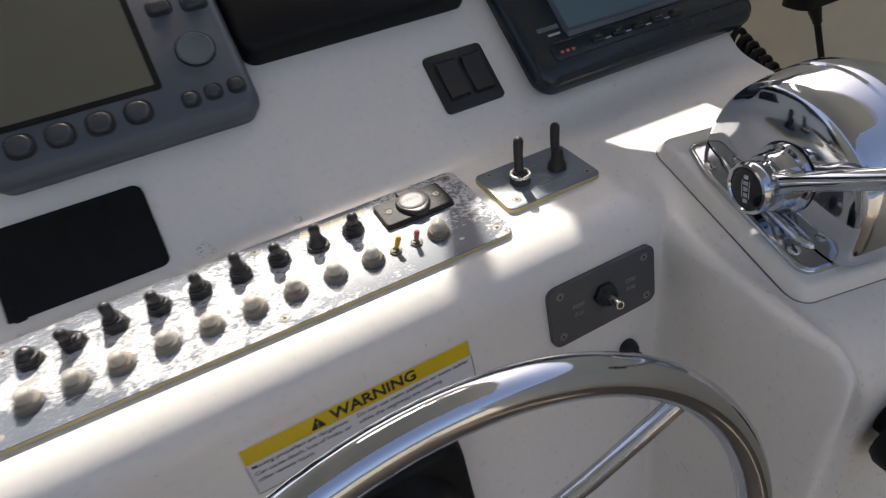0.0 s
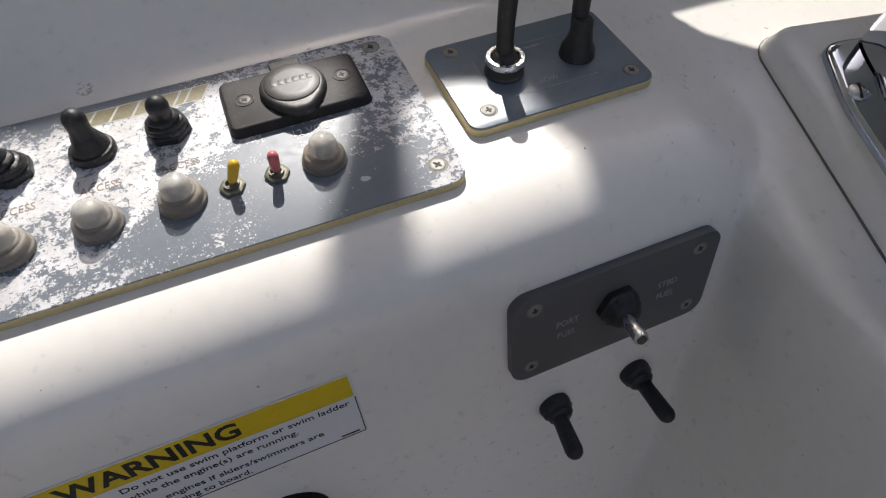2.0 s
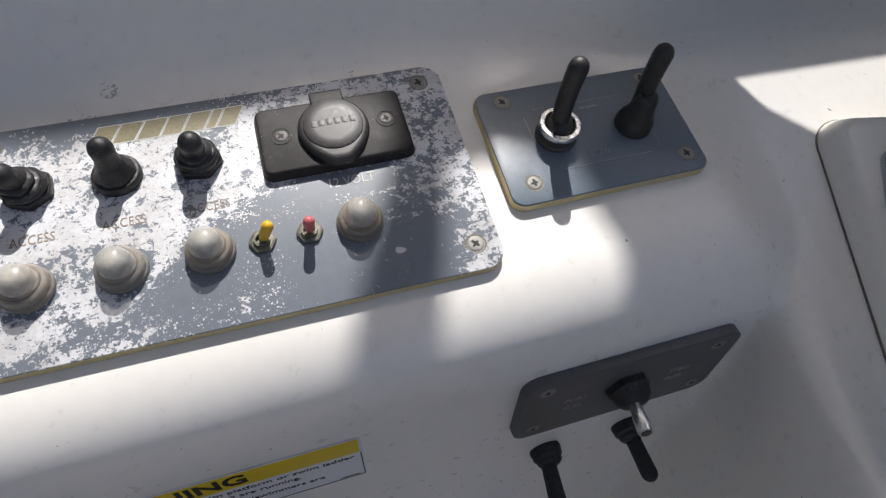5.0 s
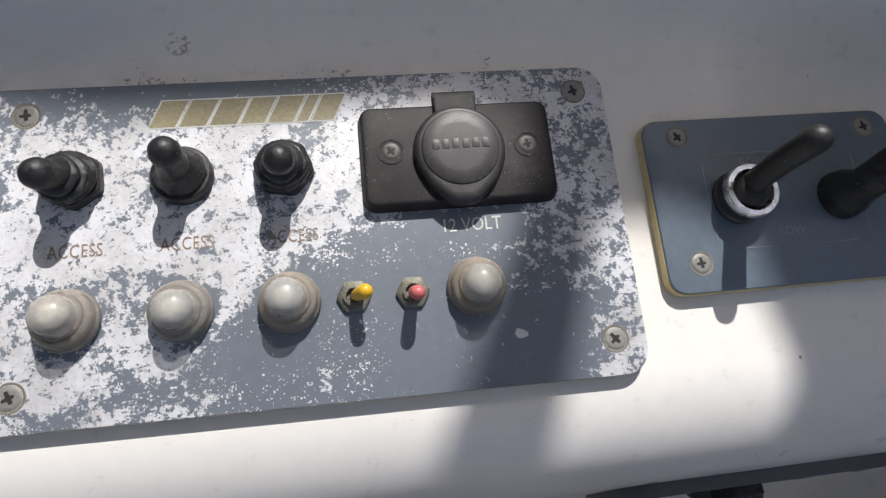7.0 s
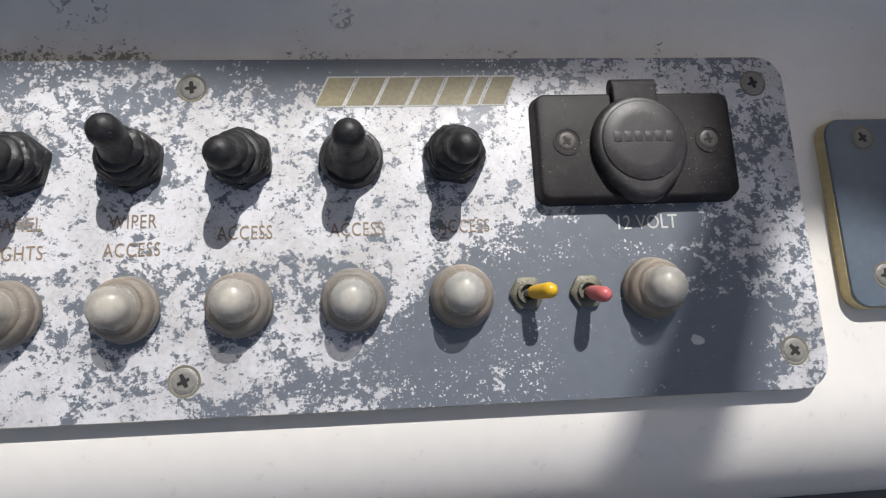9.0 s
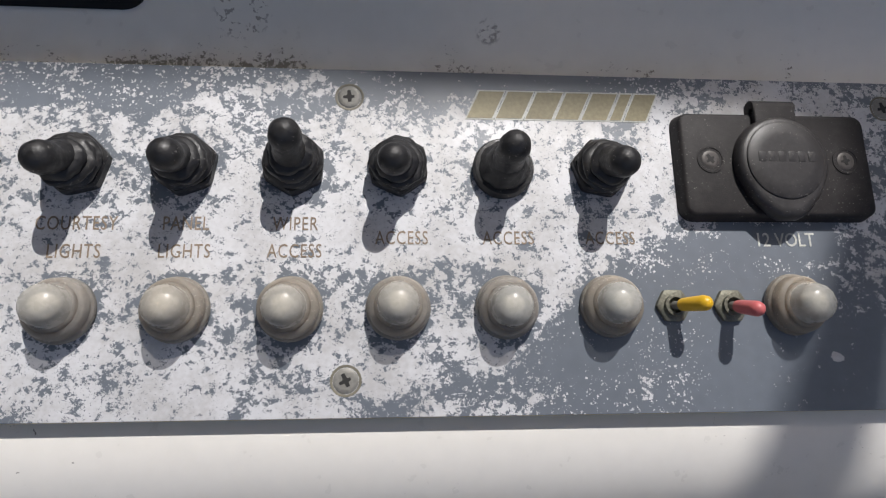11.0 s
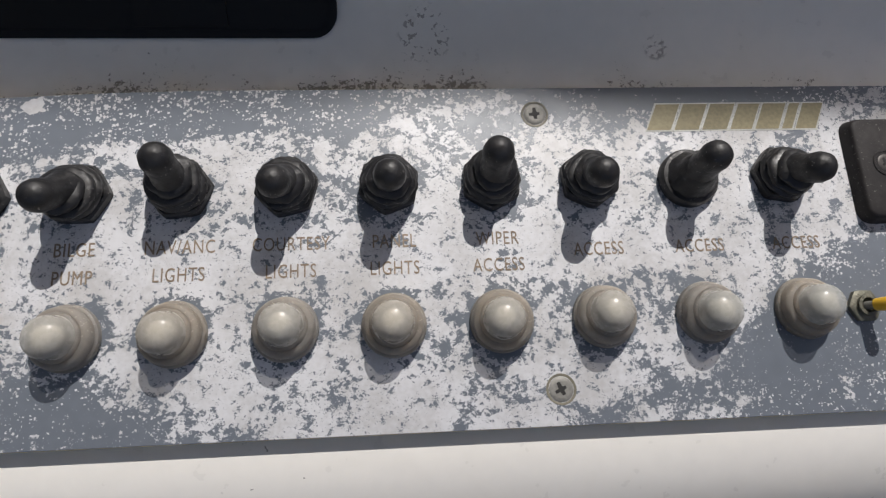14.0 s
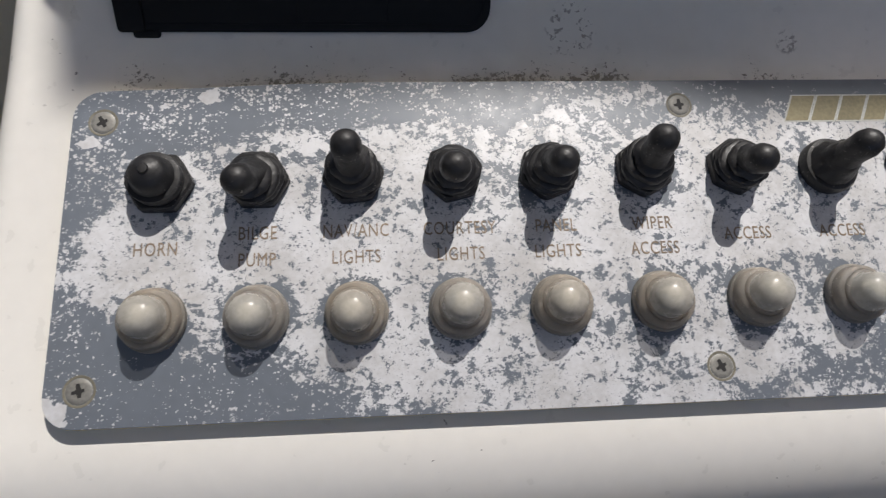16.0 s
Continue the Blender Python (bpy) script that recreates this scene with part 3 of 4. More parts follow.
def build_switch_panel():
    ob = thing("switch_panel", at(0, 0, 0), "blue-grey switch panel with flaking paint, screwed to the console", "switch panel")
    part("backing", loft([panel_loop(-0.15, -4.6), panel_loop(-0.15, -0.9), panel_loop(0.1, -0.6)]), YELLOWED, ob, "yellowed plastic core")
    part("faceplate", loft([panel_loop(0, -0.9), panel_loop(0, -0.3), panel_loop(0.1, -0.1), panel_loop(0.35, 0.0)]), PANEL_PAINT, ob, "flaking blue-grey painted face")
    for x, y, a in ((182.5, 0, 15), (182.8, -88.6, 40), (0, 0, 5), (0.3, -88.4, 25), (-189.6, -4.2, 30), (-189, -86.8, 12)):
        screw(ob, x, y, 0.0, 3.7, a)
    words = (
        (-171, ("HORN",)), (-141, ("BILGE", "PUMP")), (-111, ("NAV/ANC", "LIGHTS")), (-78.5, ("COURTESY", "LIGHTS")),
        (-47.5, ("PANEL", "LIGHTS")), (-15.5, ("WIPER", "ACCESS")), (16.5, ("ACCESS",)), (49.5, ("ACCESS",)), (82, ("ACCESS",)),
    )
    for x, lines in words:
        ys = (-46.3,) if len(lines) == 1 else (-42, -50.4)
        for line, y in zip(lines, ys):
            lettering("lettering", line, 4.2, x, y, 0.02, ENGRAVED, ob, 0.72, "CENTER", 0.0, space=1.1)
    lettering("lettering", "12 VOLT", 4.5, 140, -46.8, 0.02, PALE_INK, ob, 0.84, bold=0.03)
    # the maker's emblem, as plain slanted shapes
    x = 37.5
    for wide in (8.2, 8.4, 8.6, 7.6, 8.2, 3.6, 7.2):
        for grow, high, ink in ((0.55, 0.1, PALE_INK), (0.0, 0.17, GOLD)):
            ring = [(x - grow, -6.3 - grow), (x + wide + grow, -6.3 - grow), (x + wide + 4.4 + grow, 3.0 + grow), (x + 4.4 - grow, 3.0 + grow)]
            bm = loft([[(px, py, q) for px, py in ring] for q in (0.0, high)])
            part("emblem_bar" if ink is GOLD else "emblem_edge", bm, ink, ob, "worn gold emblem shape" if ink is GOLD else "pale worn edge")
        x += wide + 1.3
    return ob


build_switch_panel()


def build_toggle(tip, kind="bat"):
    """A toggle switch in a ribbed rubber boot; tip: where its end leans to, from the middle of the base."""
    ob = thing("toggle_switch", at(0, 0, 0), "black rubber-booted toggle switch on the flaking panel", "toggle switch", "booted toggles in a row")
    if kind == "round":
        part("round_base", lathe([(9.6, 0), (9.7, 2.4), (9.0, 3.6), (7.0, 4.0)], 36), RUBBER, ob, "plain round rubber base")
    else:
        part("hex_nut", lathe([(8.9, 0), (8.9, 2.6), (8.3, 3.3), (6.0, 3.5)], 36, 3), RUBBER, ob)
    ribs = [(7.9, 3.0)]
    seed = Vector((tip[0] * 1.7, tip[1] * 2.3, 4.0))
    for i, r in enumerate((8.7, 8.0, 6.6) if kind != "round" else (8.2, 7.3, 6.4)):
        ribs += [(r - 0.2, 3.5 + i * 2.4), (r + 0.1, 4.3 + i * 2.4), (r, 5.0 + i * 2.4), (r - 0.55, 5.6 + i * 2.4)]
    if kind == "round":
        ribs = [(7.9, 3.0), (7.8, 4.2), (7.2, 5.4), (6.5, 6.8), (6.0, 8.4), (5.4, 10.0)]
    ribs += [(4.4, 11.3), (3.0, 11.8)]
    lean = Vector((tip[0], tip[1], 13)).normalized()
    boot = lathe(ribs, 44)
    for v in boot.verts:
        # wrinkled by age: broad dents and creases that run askew
        crease = noise.noise(v.co * 0.22 + seed) * 0.75 + noise.noise(Vector((v.co.x * 0.5, v.co.y * 0.5, v.co.z * 1.1)) + seed) * 0.4
        side = Vector((v.co.x, v.co.y, 0.0))
        v.co += side.normalized() * crease * min(1.0, side.length / 4.0)
        v.co.z += 0.5 * noise.noise(Vector((v.co.x, v.co.y, 0.0)) * 0.16 + seed) * min(1.0, max(0.0, v.co.z - 3.0))
        k = max(0.0, v.co.z - 3.5) / 13
        v.co.x += tip[0] * k * 0.7
        v.co.y += tip[1] * k * 0.7
    part("boot", boot, RUBBER, ob, "ribbed rubber boot")
    a = Vector((0, 0, 6.0))
    path = [a + lean * s for s in (1.5, 4.5, 7.0, 10.0, 12.0)]
    part("lever", rod(path, (5.8, 5.0, 4.5, 4.6, 4.8), 20), RUBBER, ob, "rounded rubber lever tip")
    return ob


TOGGLES = ((-141, -25, (-2.6, -6.8)), (-111.5, -24, (-1, 3.6)), (-79.8, -24, (-1, -4.6)), (-48.6, -23.8, (0.5, -3.4)), (-16.4, -23.5, (0, 3.4)), (15.4, -23.4, (-1.5, -4.4)), (48.4, -24, (0.5, 1.0)), (80.3, -23.4, (1.0, -4.2)))
for n, (x, y, tip) in enumerate(TOGGLES):
    t_ob = build_toggle(tip, "round" if n == 6 else "bat")
    t_ob.matrix_world = PANEL @ at(x, y, 0, 0, 0, (7 * n) % 60)
    # the lean stays square to the panel while the nut is turned
    turn = radians(-((7 * n) % 60))
    for c in t_ob.children:
        if c.name.startswith(("boot", "lever")):
            c.matrix_basis = Matrix.Rotation(turn, 4, "Z")


def build_horn_button():
    ob = thing("horn_button", at(-170.5, -25.5, 0), "black rubber-capped push button for the horn", "push button")
    part("hex_nut", lathe([(9.2, 0), (9.2, 2.6), (8.6, 3.3), (6.0, 3.5)], 36, 3), RUBBER, ob)
    part("collar", lathe([(8.0, 3), (8.0, 4.6), (7.4, 5.4), (8.1, 6.2), (8.0, 7.2), (6.5, 7.6)]), RUBBER, ob)
    part("cap", lathe([(6.8, 6.8), (6.5, 8.0), (6.0, 9.4)] + dome(6.0, 9.4, 4.4)[:-2] + [(1.6, 13.7), (1.3, 14.3), (0.05, 14.4)]), RUBBER, ob, "domed rubber cap with a small nib")


build_horn_button()


def build_breaker():
    ob = thing("breaker_button", at(0, 0, 0), "milky translucent booted breaker button under its toggle", "breaker button", "booted breaker buttons in a row")
    part("skirt", lathe([(9.5, 0), (9.7, 0.7), (9.5, 2.0), (8.9, 2.5), (8.85, 3.3), (8.7, 4.9), (8.2, 5.6), (7.1, 5.9), (6.9, 6.5), (6.4, 7.0), (5.6, 7.1)], 36), SKIRT, ob, "dusty translucent skirt")
    part("cap", lathe([(6.3, 6.2), (6.1, 7.6), (5.85, 10.2)] + dome(5.85, 10.2, 4.2, 9), 32), MILKY, ob, "milky domed cap")
    part("plunger", lathe([(3.4, 5), (3.3, 10.6), (2.7, 12.0), (1.7, 12.5), (0.05, 12.6)], 20), BUTTON_TIP, ob, "yellowed plunger inside the cap")
    return ob


first = build_breaker()
first.matrix_world = PANEL @ at(-170, -67.5, 0)
rng = random.Random(4)
for x in (-140.3, -111, -79.7, -48.2, -16, 15.4, 48, 80.2, 139.2):
    copy_thing(first, PANEL @ at(x, -67.6, 0, rng.uniform(-4, 4), rng.uniform(-4, 4), rng.uniform(0, 180)))


def build_mini_toggle(x, y, tip, material, label):
    ob = thing("mini_toggle", at(x, y, 0), label, "toggle switch", "small bare toggles")
    part("nut", lathe([(4.9, 0), (4.9, 1.4), (4.4, 1.8), (3.3, 1.9), (3.3, 3.0), (2.4, 3.1), (2.2, 1.4)], 24, 2), NUT, ob, "corroded plated nut")
    way = Vector(tip).normalized()
    a = Vector((0, 0, 1.5))
    part("stem", rod([a, a + way * 5], (1.3, 1.4), 10), STEEL, ob)
    part("lever", rod([a + way * 3.0, a + way * 5, a + way * 11.5], (1.9, 2.1, 2.35), 14), material, ob)


build_mini_toggle(100, -67.6, (4.2, -0.6, 12), LEVER_YELLOW, "small toggle with a yellow lever sleeve")
build_mini_toggle(118.6, -67.8, (0.6, -2.2, 11.5), LEVER_PINK, "small toggle with a faded red lever sleeve")


def build_socket():
    ob = thing("power_socket", at(138, -22.5, 0), "black 12 volt socket with its round cap closed", "power socket")
    part("plate", slab(66, 36.5, 4.8, 4.5, 1.4, -0.1, 6, 0.8), BLACK, ob)
    for x, a in ((-22.6, 35), (23.6, 10)):
        well = lathe([(4.6, 4.55), (4.6, 4.95), (3.9, 4.95), (3.7, 4.75), (0.05, 4.72)], 20)
        part("screw_well", moved(well, mm_pose(x, 1.4, 0)), BLACK, ob)
        screw(ob, x, 1.4, 4.55, 3.1, a, False, metal=DARK_STEEL)
    hinge = rod([(-7.2, 19.3, 4.2), (7.2, 19.3, 4.2)], (2.6, 2.6), 14, False)
    strap = moved(slab(14.4, 9, 2.6, 1.2, 0.6), mm_pose(0, 15.5, 4.2))
    part("hinge", join(hinge, strap), BLACK, ob, "moulded cap hinge")
    def drop(k, z):
        """A circle drawn out to a thumb tongue at its foot."""
        pts = [(15.3 * math.cos(radians(a)), 15.3 * math.sin(radians(a))) for a in range(-28, 209, 6)]
        pts += [(-11.2, -11.6), (-8.0, -15.0), (-5.4, -17.6), (-2.8, -18.9), (2.8, -18.9), (5.4, -17.6), (8.0, -15.0), (11.2, -11.6)]
        return [(px * k, py * k, z) for px, py in pts]

    cap = part("cap", loft([drop(*k) for k in ((1.0, 4.4), (1.01, 5.4), (0.99, 7.0), (0.95, 8.0), (0.89, 8.5), (0.82, 8.6))]), LID, ob, "dusty round cap with a thumb tongue")
    part("cap_face", lathe([(13.0, 8.2), (12.9, 8.9), (12.4, 9.2), (8, 9.35), (0.05, 9.4)], 40), LID, cap, "raised round face")
    for i in range(6):
        part("raised_mark", bar(-8.2 + i * 3.3, 0.9, 9.27, 2.4, 3.4, 0.17), LID, cap)


build_socket()

# ---- the trim tab plate with two long toggles ----
def build_trim_plate():
    ob = thing("trim_plate", at(253.5, -45, 0), "small blue-grey plate with yellowed edges holding two long toggles", "switch plate")
    part("backing", slab(97.8, 63.8, 6.0, 6.3, 0.3, -6.4), YELLOWED, ob, "yellowed plastic core")
    part("faceplate", slab(97, 63, 0.9, 6, 0.35, -0.5), PLATE_PAINT, ob)
    for x, y, a in ((-35.5, 24.8, 30), (38.5, 25, 15), (-36.2, -21.5, 5), (40.2, -22.2, 20)):
        screw(ob, x, y, 0.4, 3.5, a)
    line = join(bar(0, 17.5, 0.4, 46, 0.35, 0.1), bar(2, -17.5, 0.4, 44, 0.35, 0.1), bar(-28.5, 0, 0.4, 0.35, 28, 0.1), bar(30, 0, 0.4, 0.35, 28, 0.1))
    part("engraved_border", line, FAINT_INK, ob)
    lettering("lettering", "BOW", 3.2, -9, 13.6, 0.42, FAINT_INK, ob, 0.95)
    part("lettering_bar", bar(4.5, 13.6, 0.42, 9, 1.2, 0.08), FAINT_INK, ob)
    lettering("lettering", "BOW", 3.2, 0, -12.6, 0.42, FAINT_INK, ob, 0.95)


build_trim_plate()


def build_long_toggle(x, y, tip, ringed, label):
    ob = thing("long_toggle", at(x, y, 0.4), label, "toggle switch", "long toggles on the plate")
    if ringed:
        part("collar", lathe([(9.7, 0), (9.7, 1.2), (9.0, 1.8), (8.9, 6.0), (6.8, 6.2)], 36), TARNISH, ob, "tarnished lower collar")
        part("ring", lathe([(9.0, 5.8), (9.6, 6.4), (9.6, 8.4), (9.1, 9.0), (7.4, 9.0), (6.9, 8.2), (6.8, 5.8)], 36), WORN_CHROME, ob, "bright metal ring")
        part("boot", lathe([(6.7, 0.5), (6.7, 6.4), (6.1, 8.4), (5.3, 10.2), (4.0, 11)], 28), LONG_RUBBER, ob)
    else:
        part("boot", lathe([(8.9, 0), (8.9, 1.0), (8.5, 1.6), (8.5, 4.2), (8.0, 5.4), (7.0, 7.2), (6.1, 10.0), (5.4, 14.0), (4.7, 19.0), (3.8, 20)], 32), LONG_RUBBER, ob, "cracked rubber boot")
    way = Vector(tip).normalized()
    length = Vector(tip).length
    side = Vector((0, 1, 0)) - way * way.y
    pts, rad = [], []
    for i in range(7):
        s = i / 6
        pts.append(way * (4 + (length - 8) * s) + side * 1.2 * math.sin(math.pi * s))
        rad.append(5.2 - 1.3 * min(1, 4 * s) + 0.55 * s)
    part("lever", rod(pts, rad, 20), LONG_RUBBER, ob, "long rubber-sleeved lever")


build_long_toggle(236.0, -44.2, (1.7, 5.5, 42), True, "long black toggle in a bright metal collar")
build_long_toggle(275.3, -46, (0.6, 6.2, 43), False, "long black toggle in a cracked rubber boot")

# ---- the front face: fuel plate, two toggles, warning sticker ----
def face(x, z, off=0.0):
    """A frame on the console's front: x along it, y up it, z off it."""
    y = -141 + (z + 36.9) / 4.5
    return at(x, y, z, 77.5) @ at(0, 0, off)


def build_fuel_plate():
    ob = thing("fuel_plate", face(249, -66, 0), "grey engraved fuel gauge switch plate on the console front", "switch plate")
    part("plate", slab(112, 59, 5.2, 9, 0.5, -0.4), FUEL_PAINT, ob)
    for x, y, a in ((-44.6, 21, 10), (44.2, 20.5, 30), (-45.5, -19.8, 20), (46, -20.5, 40)):
        screw(ob, x, y, 4.8, 3.3, a)
    for x, lines in ((-27, ("PORT", "FUEL")), (29, ("STBD", "FUEL"))):
        for line, y in zip(lines, (4.0, -4.2)):
            lettering("lettering", line, 4.0, x, y, 4.82, FAINT_INK, ob, 0.85)


def build_fuel_switch():
    ob = thing("fuel_switch", face(248.8, -62.5, 4.8), "black booted fuel gauge switch with a bright metal lever", "toggle switch")
    part("boot", lathe([(10.4, 0), (10.4, 3.4), (9.6, 4.2), (8.6, 8), (6.4, 10.5), (3.5, 11.2)], 36, 2), RUBBER, ob, "six-sided rubber boot")
    way = Vector((-3.6, 2.5, 21)).normalized()
    lever = part("lever", rod([way * 8, way * 14, way * 24.5, way * 25.6], (3.0, 3.1, 3.7, 3.3), 18, False), WORN_CHROME, ob, "bright metal lever")
    part("tip", rod([way * 25.4, way * 26.1], (2.6, 2.2), 14, False), DARK_STEEL, lever, "dark flat tip")


def build_face_toggle(x, z, tip):
    ob = thing("front_toggle", face(x, z, 0), "black rubber-booted toggle on the console front", "toggle switch", "toggles on the console front")
    part("boot", lathe([(9.0, -0.5), (9.4, 2), (8.8, 4), (8.9, 5.4), (7.4, 7.2), (7.4, 8.6), (5.6, 10.5), (3, 11)], 30), RUBBER, ob, "ribbed rubber boot")
    way = Vector(tip).normalized()
    part("lever", rod([way * 7, way * 14, way * 30], (4.8, 4.5, 4.9), 18), RUBBER, ob)


build_fuel_plate()
build_fuel_switch()
build_face_toggle(221, -136.5, (-5, 1.5, 30))
build_face_toggle(273.8, -137, (1, -4, 30))


def build_warning():
    ob = thing("warning_sticker", face(28, -67.6, 0.1), "yellow and white warning sticker about propellers and swimmers", "sticker")
    part("sheet", slab(184, 45, 0.25, 1.5, 0.05, 0, 3), STICKER, ob)
    part("yellow_band", moved(slab(181.5, 14.5, 0.2, 0.6, 0.05, 0.2, 2), mm_pose(0, 14.2, 0)), STICKER_YELLOW, ob, "yellow heading band")
    part("frame_line", join(bar(91, -7.8, 0.25, 0.5, 28), bar(-91, -7.8, 0.25, 0.5, 28), bar(0, -21.9, 0.25, 182, 0.5)), INK, ob, "thin black frame")
    lettering("heading", "WARNING", 9.4, 9.5, 14.2, 0.42, INK, ob, 1.06, bold=0.35)
    tri = loft([[(-41.5, 9.2, z), (-30, 9.2, z), (-35.75, 19.4, z)] for z in (0.4, 0.52)])
    part("warning_triangle", tri, INK, ob, "black hazard triangle")
    lettering("exclamation", "!", 5.6, -35.75, 12.6, 0.6, STICKER_YELLOW, ob, 1.2)
    small = (
        (-88, 2.8, "Moving propellers are dangerous."), (-88, -3.6, "Can cause death, loss of limbs, or"), (-88, -10.0, "other severe injury."),
        (-8, 2.8, "Do not use swim platform or swim ladder"), (-8, -3.6, "while the engine(s) are running."),
        (-8, -12.0, "Stop engines if skiers/swimmers are"), (-8, -18.2, "attempting to board."),
    )
    for x, y, body in small:
        lettering("small_print", body, 3.5, x, y, 0.3, INK, ob, 1.12 if x > -50 else 1.08, "LEFT", 0.05, rise=0.06)
    part("number_bar", bar(84, -20.0, 0.3, 9, 1.1, 0.08), INK, ob)


build_warning()

# ---- steering wheel and its helm ----
WHEEL = at(22.8, -333, -129, 90 - 16.0, 0, 1.2)


def build_wheel():
    ob = thing("steering_wheel", WHEEL, "polished chrome steering wheel with three spokes", "steering wheel")
    R, r = 219.6, 11.6
    loops = []
    for i in range(120):
        a = 2 * math.pi * i / 120
        loops.append([((R + r * math.cos(b)) * math.cos(a), (R + r * math.cos(b)) * math.sin(a), r * math.sin(b)) for b in (2 * math.pi * j / 20 for j in range(20))])
    loops.append(loops[0])
    part("rim", loft(loops, False), CHROME, ob)
    for k in range(3):
        a = radians(41 + 120 * k)
        c, s = math.cos(a), math.sin(a)
        pts = [(c * d, s * d, z) for d, z in ((20, -66), (60, -56), (140, -26), (R - 4, -2))]
        part("spoke", rod(pts, (7, 6.6, 6.2, 5.8), 18, False), CHROME, ob)
    part("hub", lathe([(34, -98), (34, -84), (30, -74), (22, -64), (14, -60), (0.05, -59)], 36), CHROME, ob)


def build_helm():
    ob = thing("helm_unit", face(24, -176, 0), "black steering helm housing on the console front", "steering helm")
    part("bezel", slab(134, 122, 22, 22, 6, -2, 8, 3), MATT_BLACK, ob)
    part("cone", lathe([(52, 18), (46, 34), (38, 60), (35, 86), (0.05, 87)], 36), MATT_BLACK, ob)


build_wheel()
build_helm()

# ---- throttle on its pad ----
PAD = at(449.5, -164, -28.6, 8.6, 0, -10.2)


def build_pad():
    ob = thing("throttle_pad", PAD, "white moulded pad under the throttle control", "pad")
    w, h, cy = 171, 206, -6
    loops = [round_rect(w, h, 17, -16)]
    for inset, z in ((0.6, 0), (2.2, 4), (4.2, 8.2), (5.2, 10), (6.6, 11.2), (8.6, 11.8), (12, 12)):
        loops.append(round_rect(w - 2 * inset, h - 2 * inset, max(17 - inset, 9), z))
    part("moulding", moved(loft(loops), mm_pose(0, cy, 0)), PAD_GELCOAT, ob, smooth=50)
    # a thin bead of sealant that follows the ledge
    low, high = [], []
    for x, y, _ in round_rect(w + 1.4, h + 1.4, 17.7, 0, 24):
        q = PAD @ Vector((x * MM, (y + cy) * MM, 0))
        lift = console_height(q.x / MM, q.y / MM) - q.z / MM
        low.append((x, y + cy, lift - 4))
        high.append((x * 0.993, cy + y * 0.994, lift + 0.6))
    part("sealant_line", loft([low, high]), SEALANT, ob, "dark sealant line")


def flange_ring(inset, z):
    """Outline of the throttle's foot, drawn in at its back corners; corners rounded."""
    corners = [(-74, -93, 16), (74, -93, 16), (73, 34, 40), (64, 73, 11), (-64, 73, 11), (-73, 34, 40)]
    corners = [(x - math.copysign(inset, x), y - (inset if y > 50 else (-inset if y < -50 else 0.3 * inset)), r) for x, y, r in corners]
    pts = []
    n = len(corners)
    for k in range(n):
        x, y, r = corners[k]
        a = Vector(corners[k - 1][:2]) - Vector((x, y))
        b = Vector(corners[(k + 1) % n][:2]) - Vector((x, y))
        a.normalize()
        b.normalize()
        reach = min(r, 16) * 0.9 if r < 30 else 10
        p0, p1, p2 = Vector((x, y)) + a * reach, Vector((x, y)), Vector((x, y)) + b * reach
        for s in (0, 0.2, 0.4, 0.6, 0.8, 1):
            q = p0 * (1 - s) ** 2 + p1 * 2 * s * (1 - s) + p2 * s * s
            pts.append((q.x, q.y, z))
    return pts


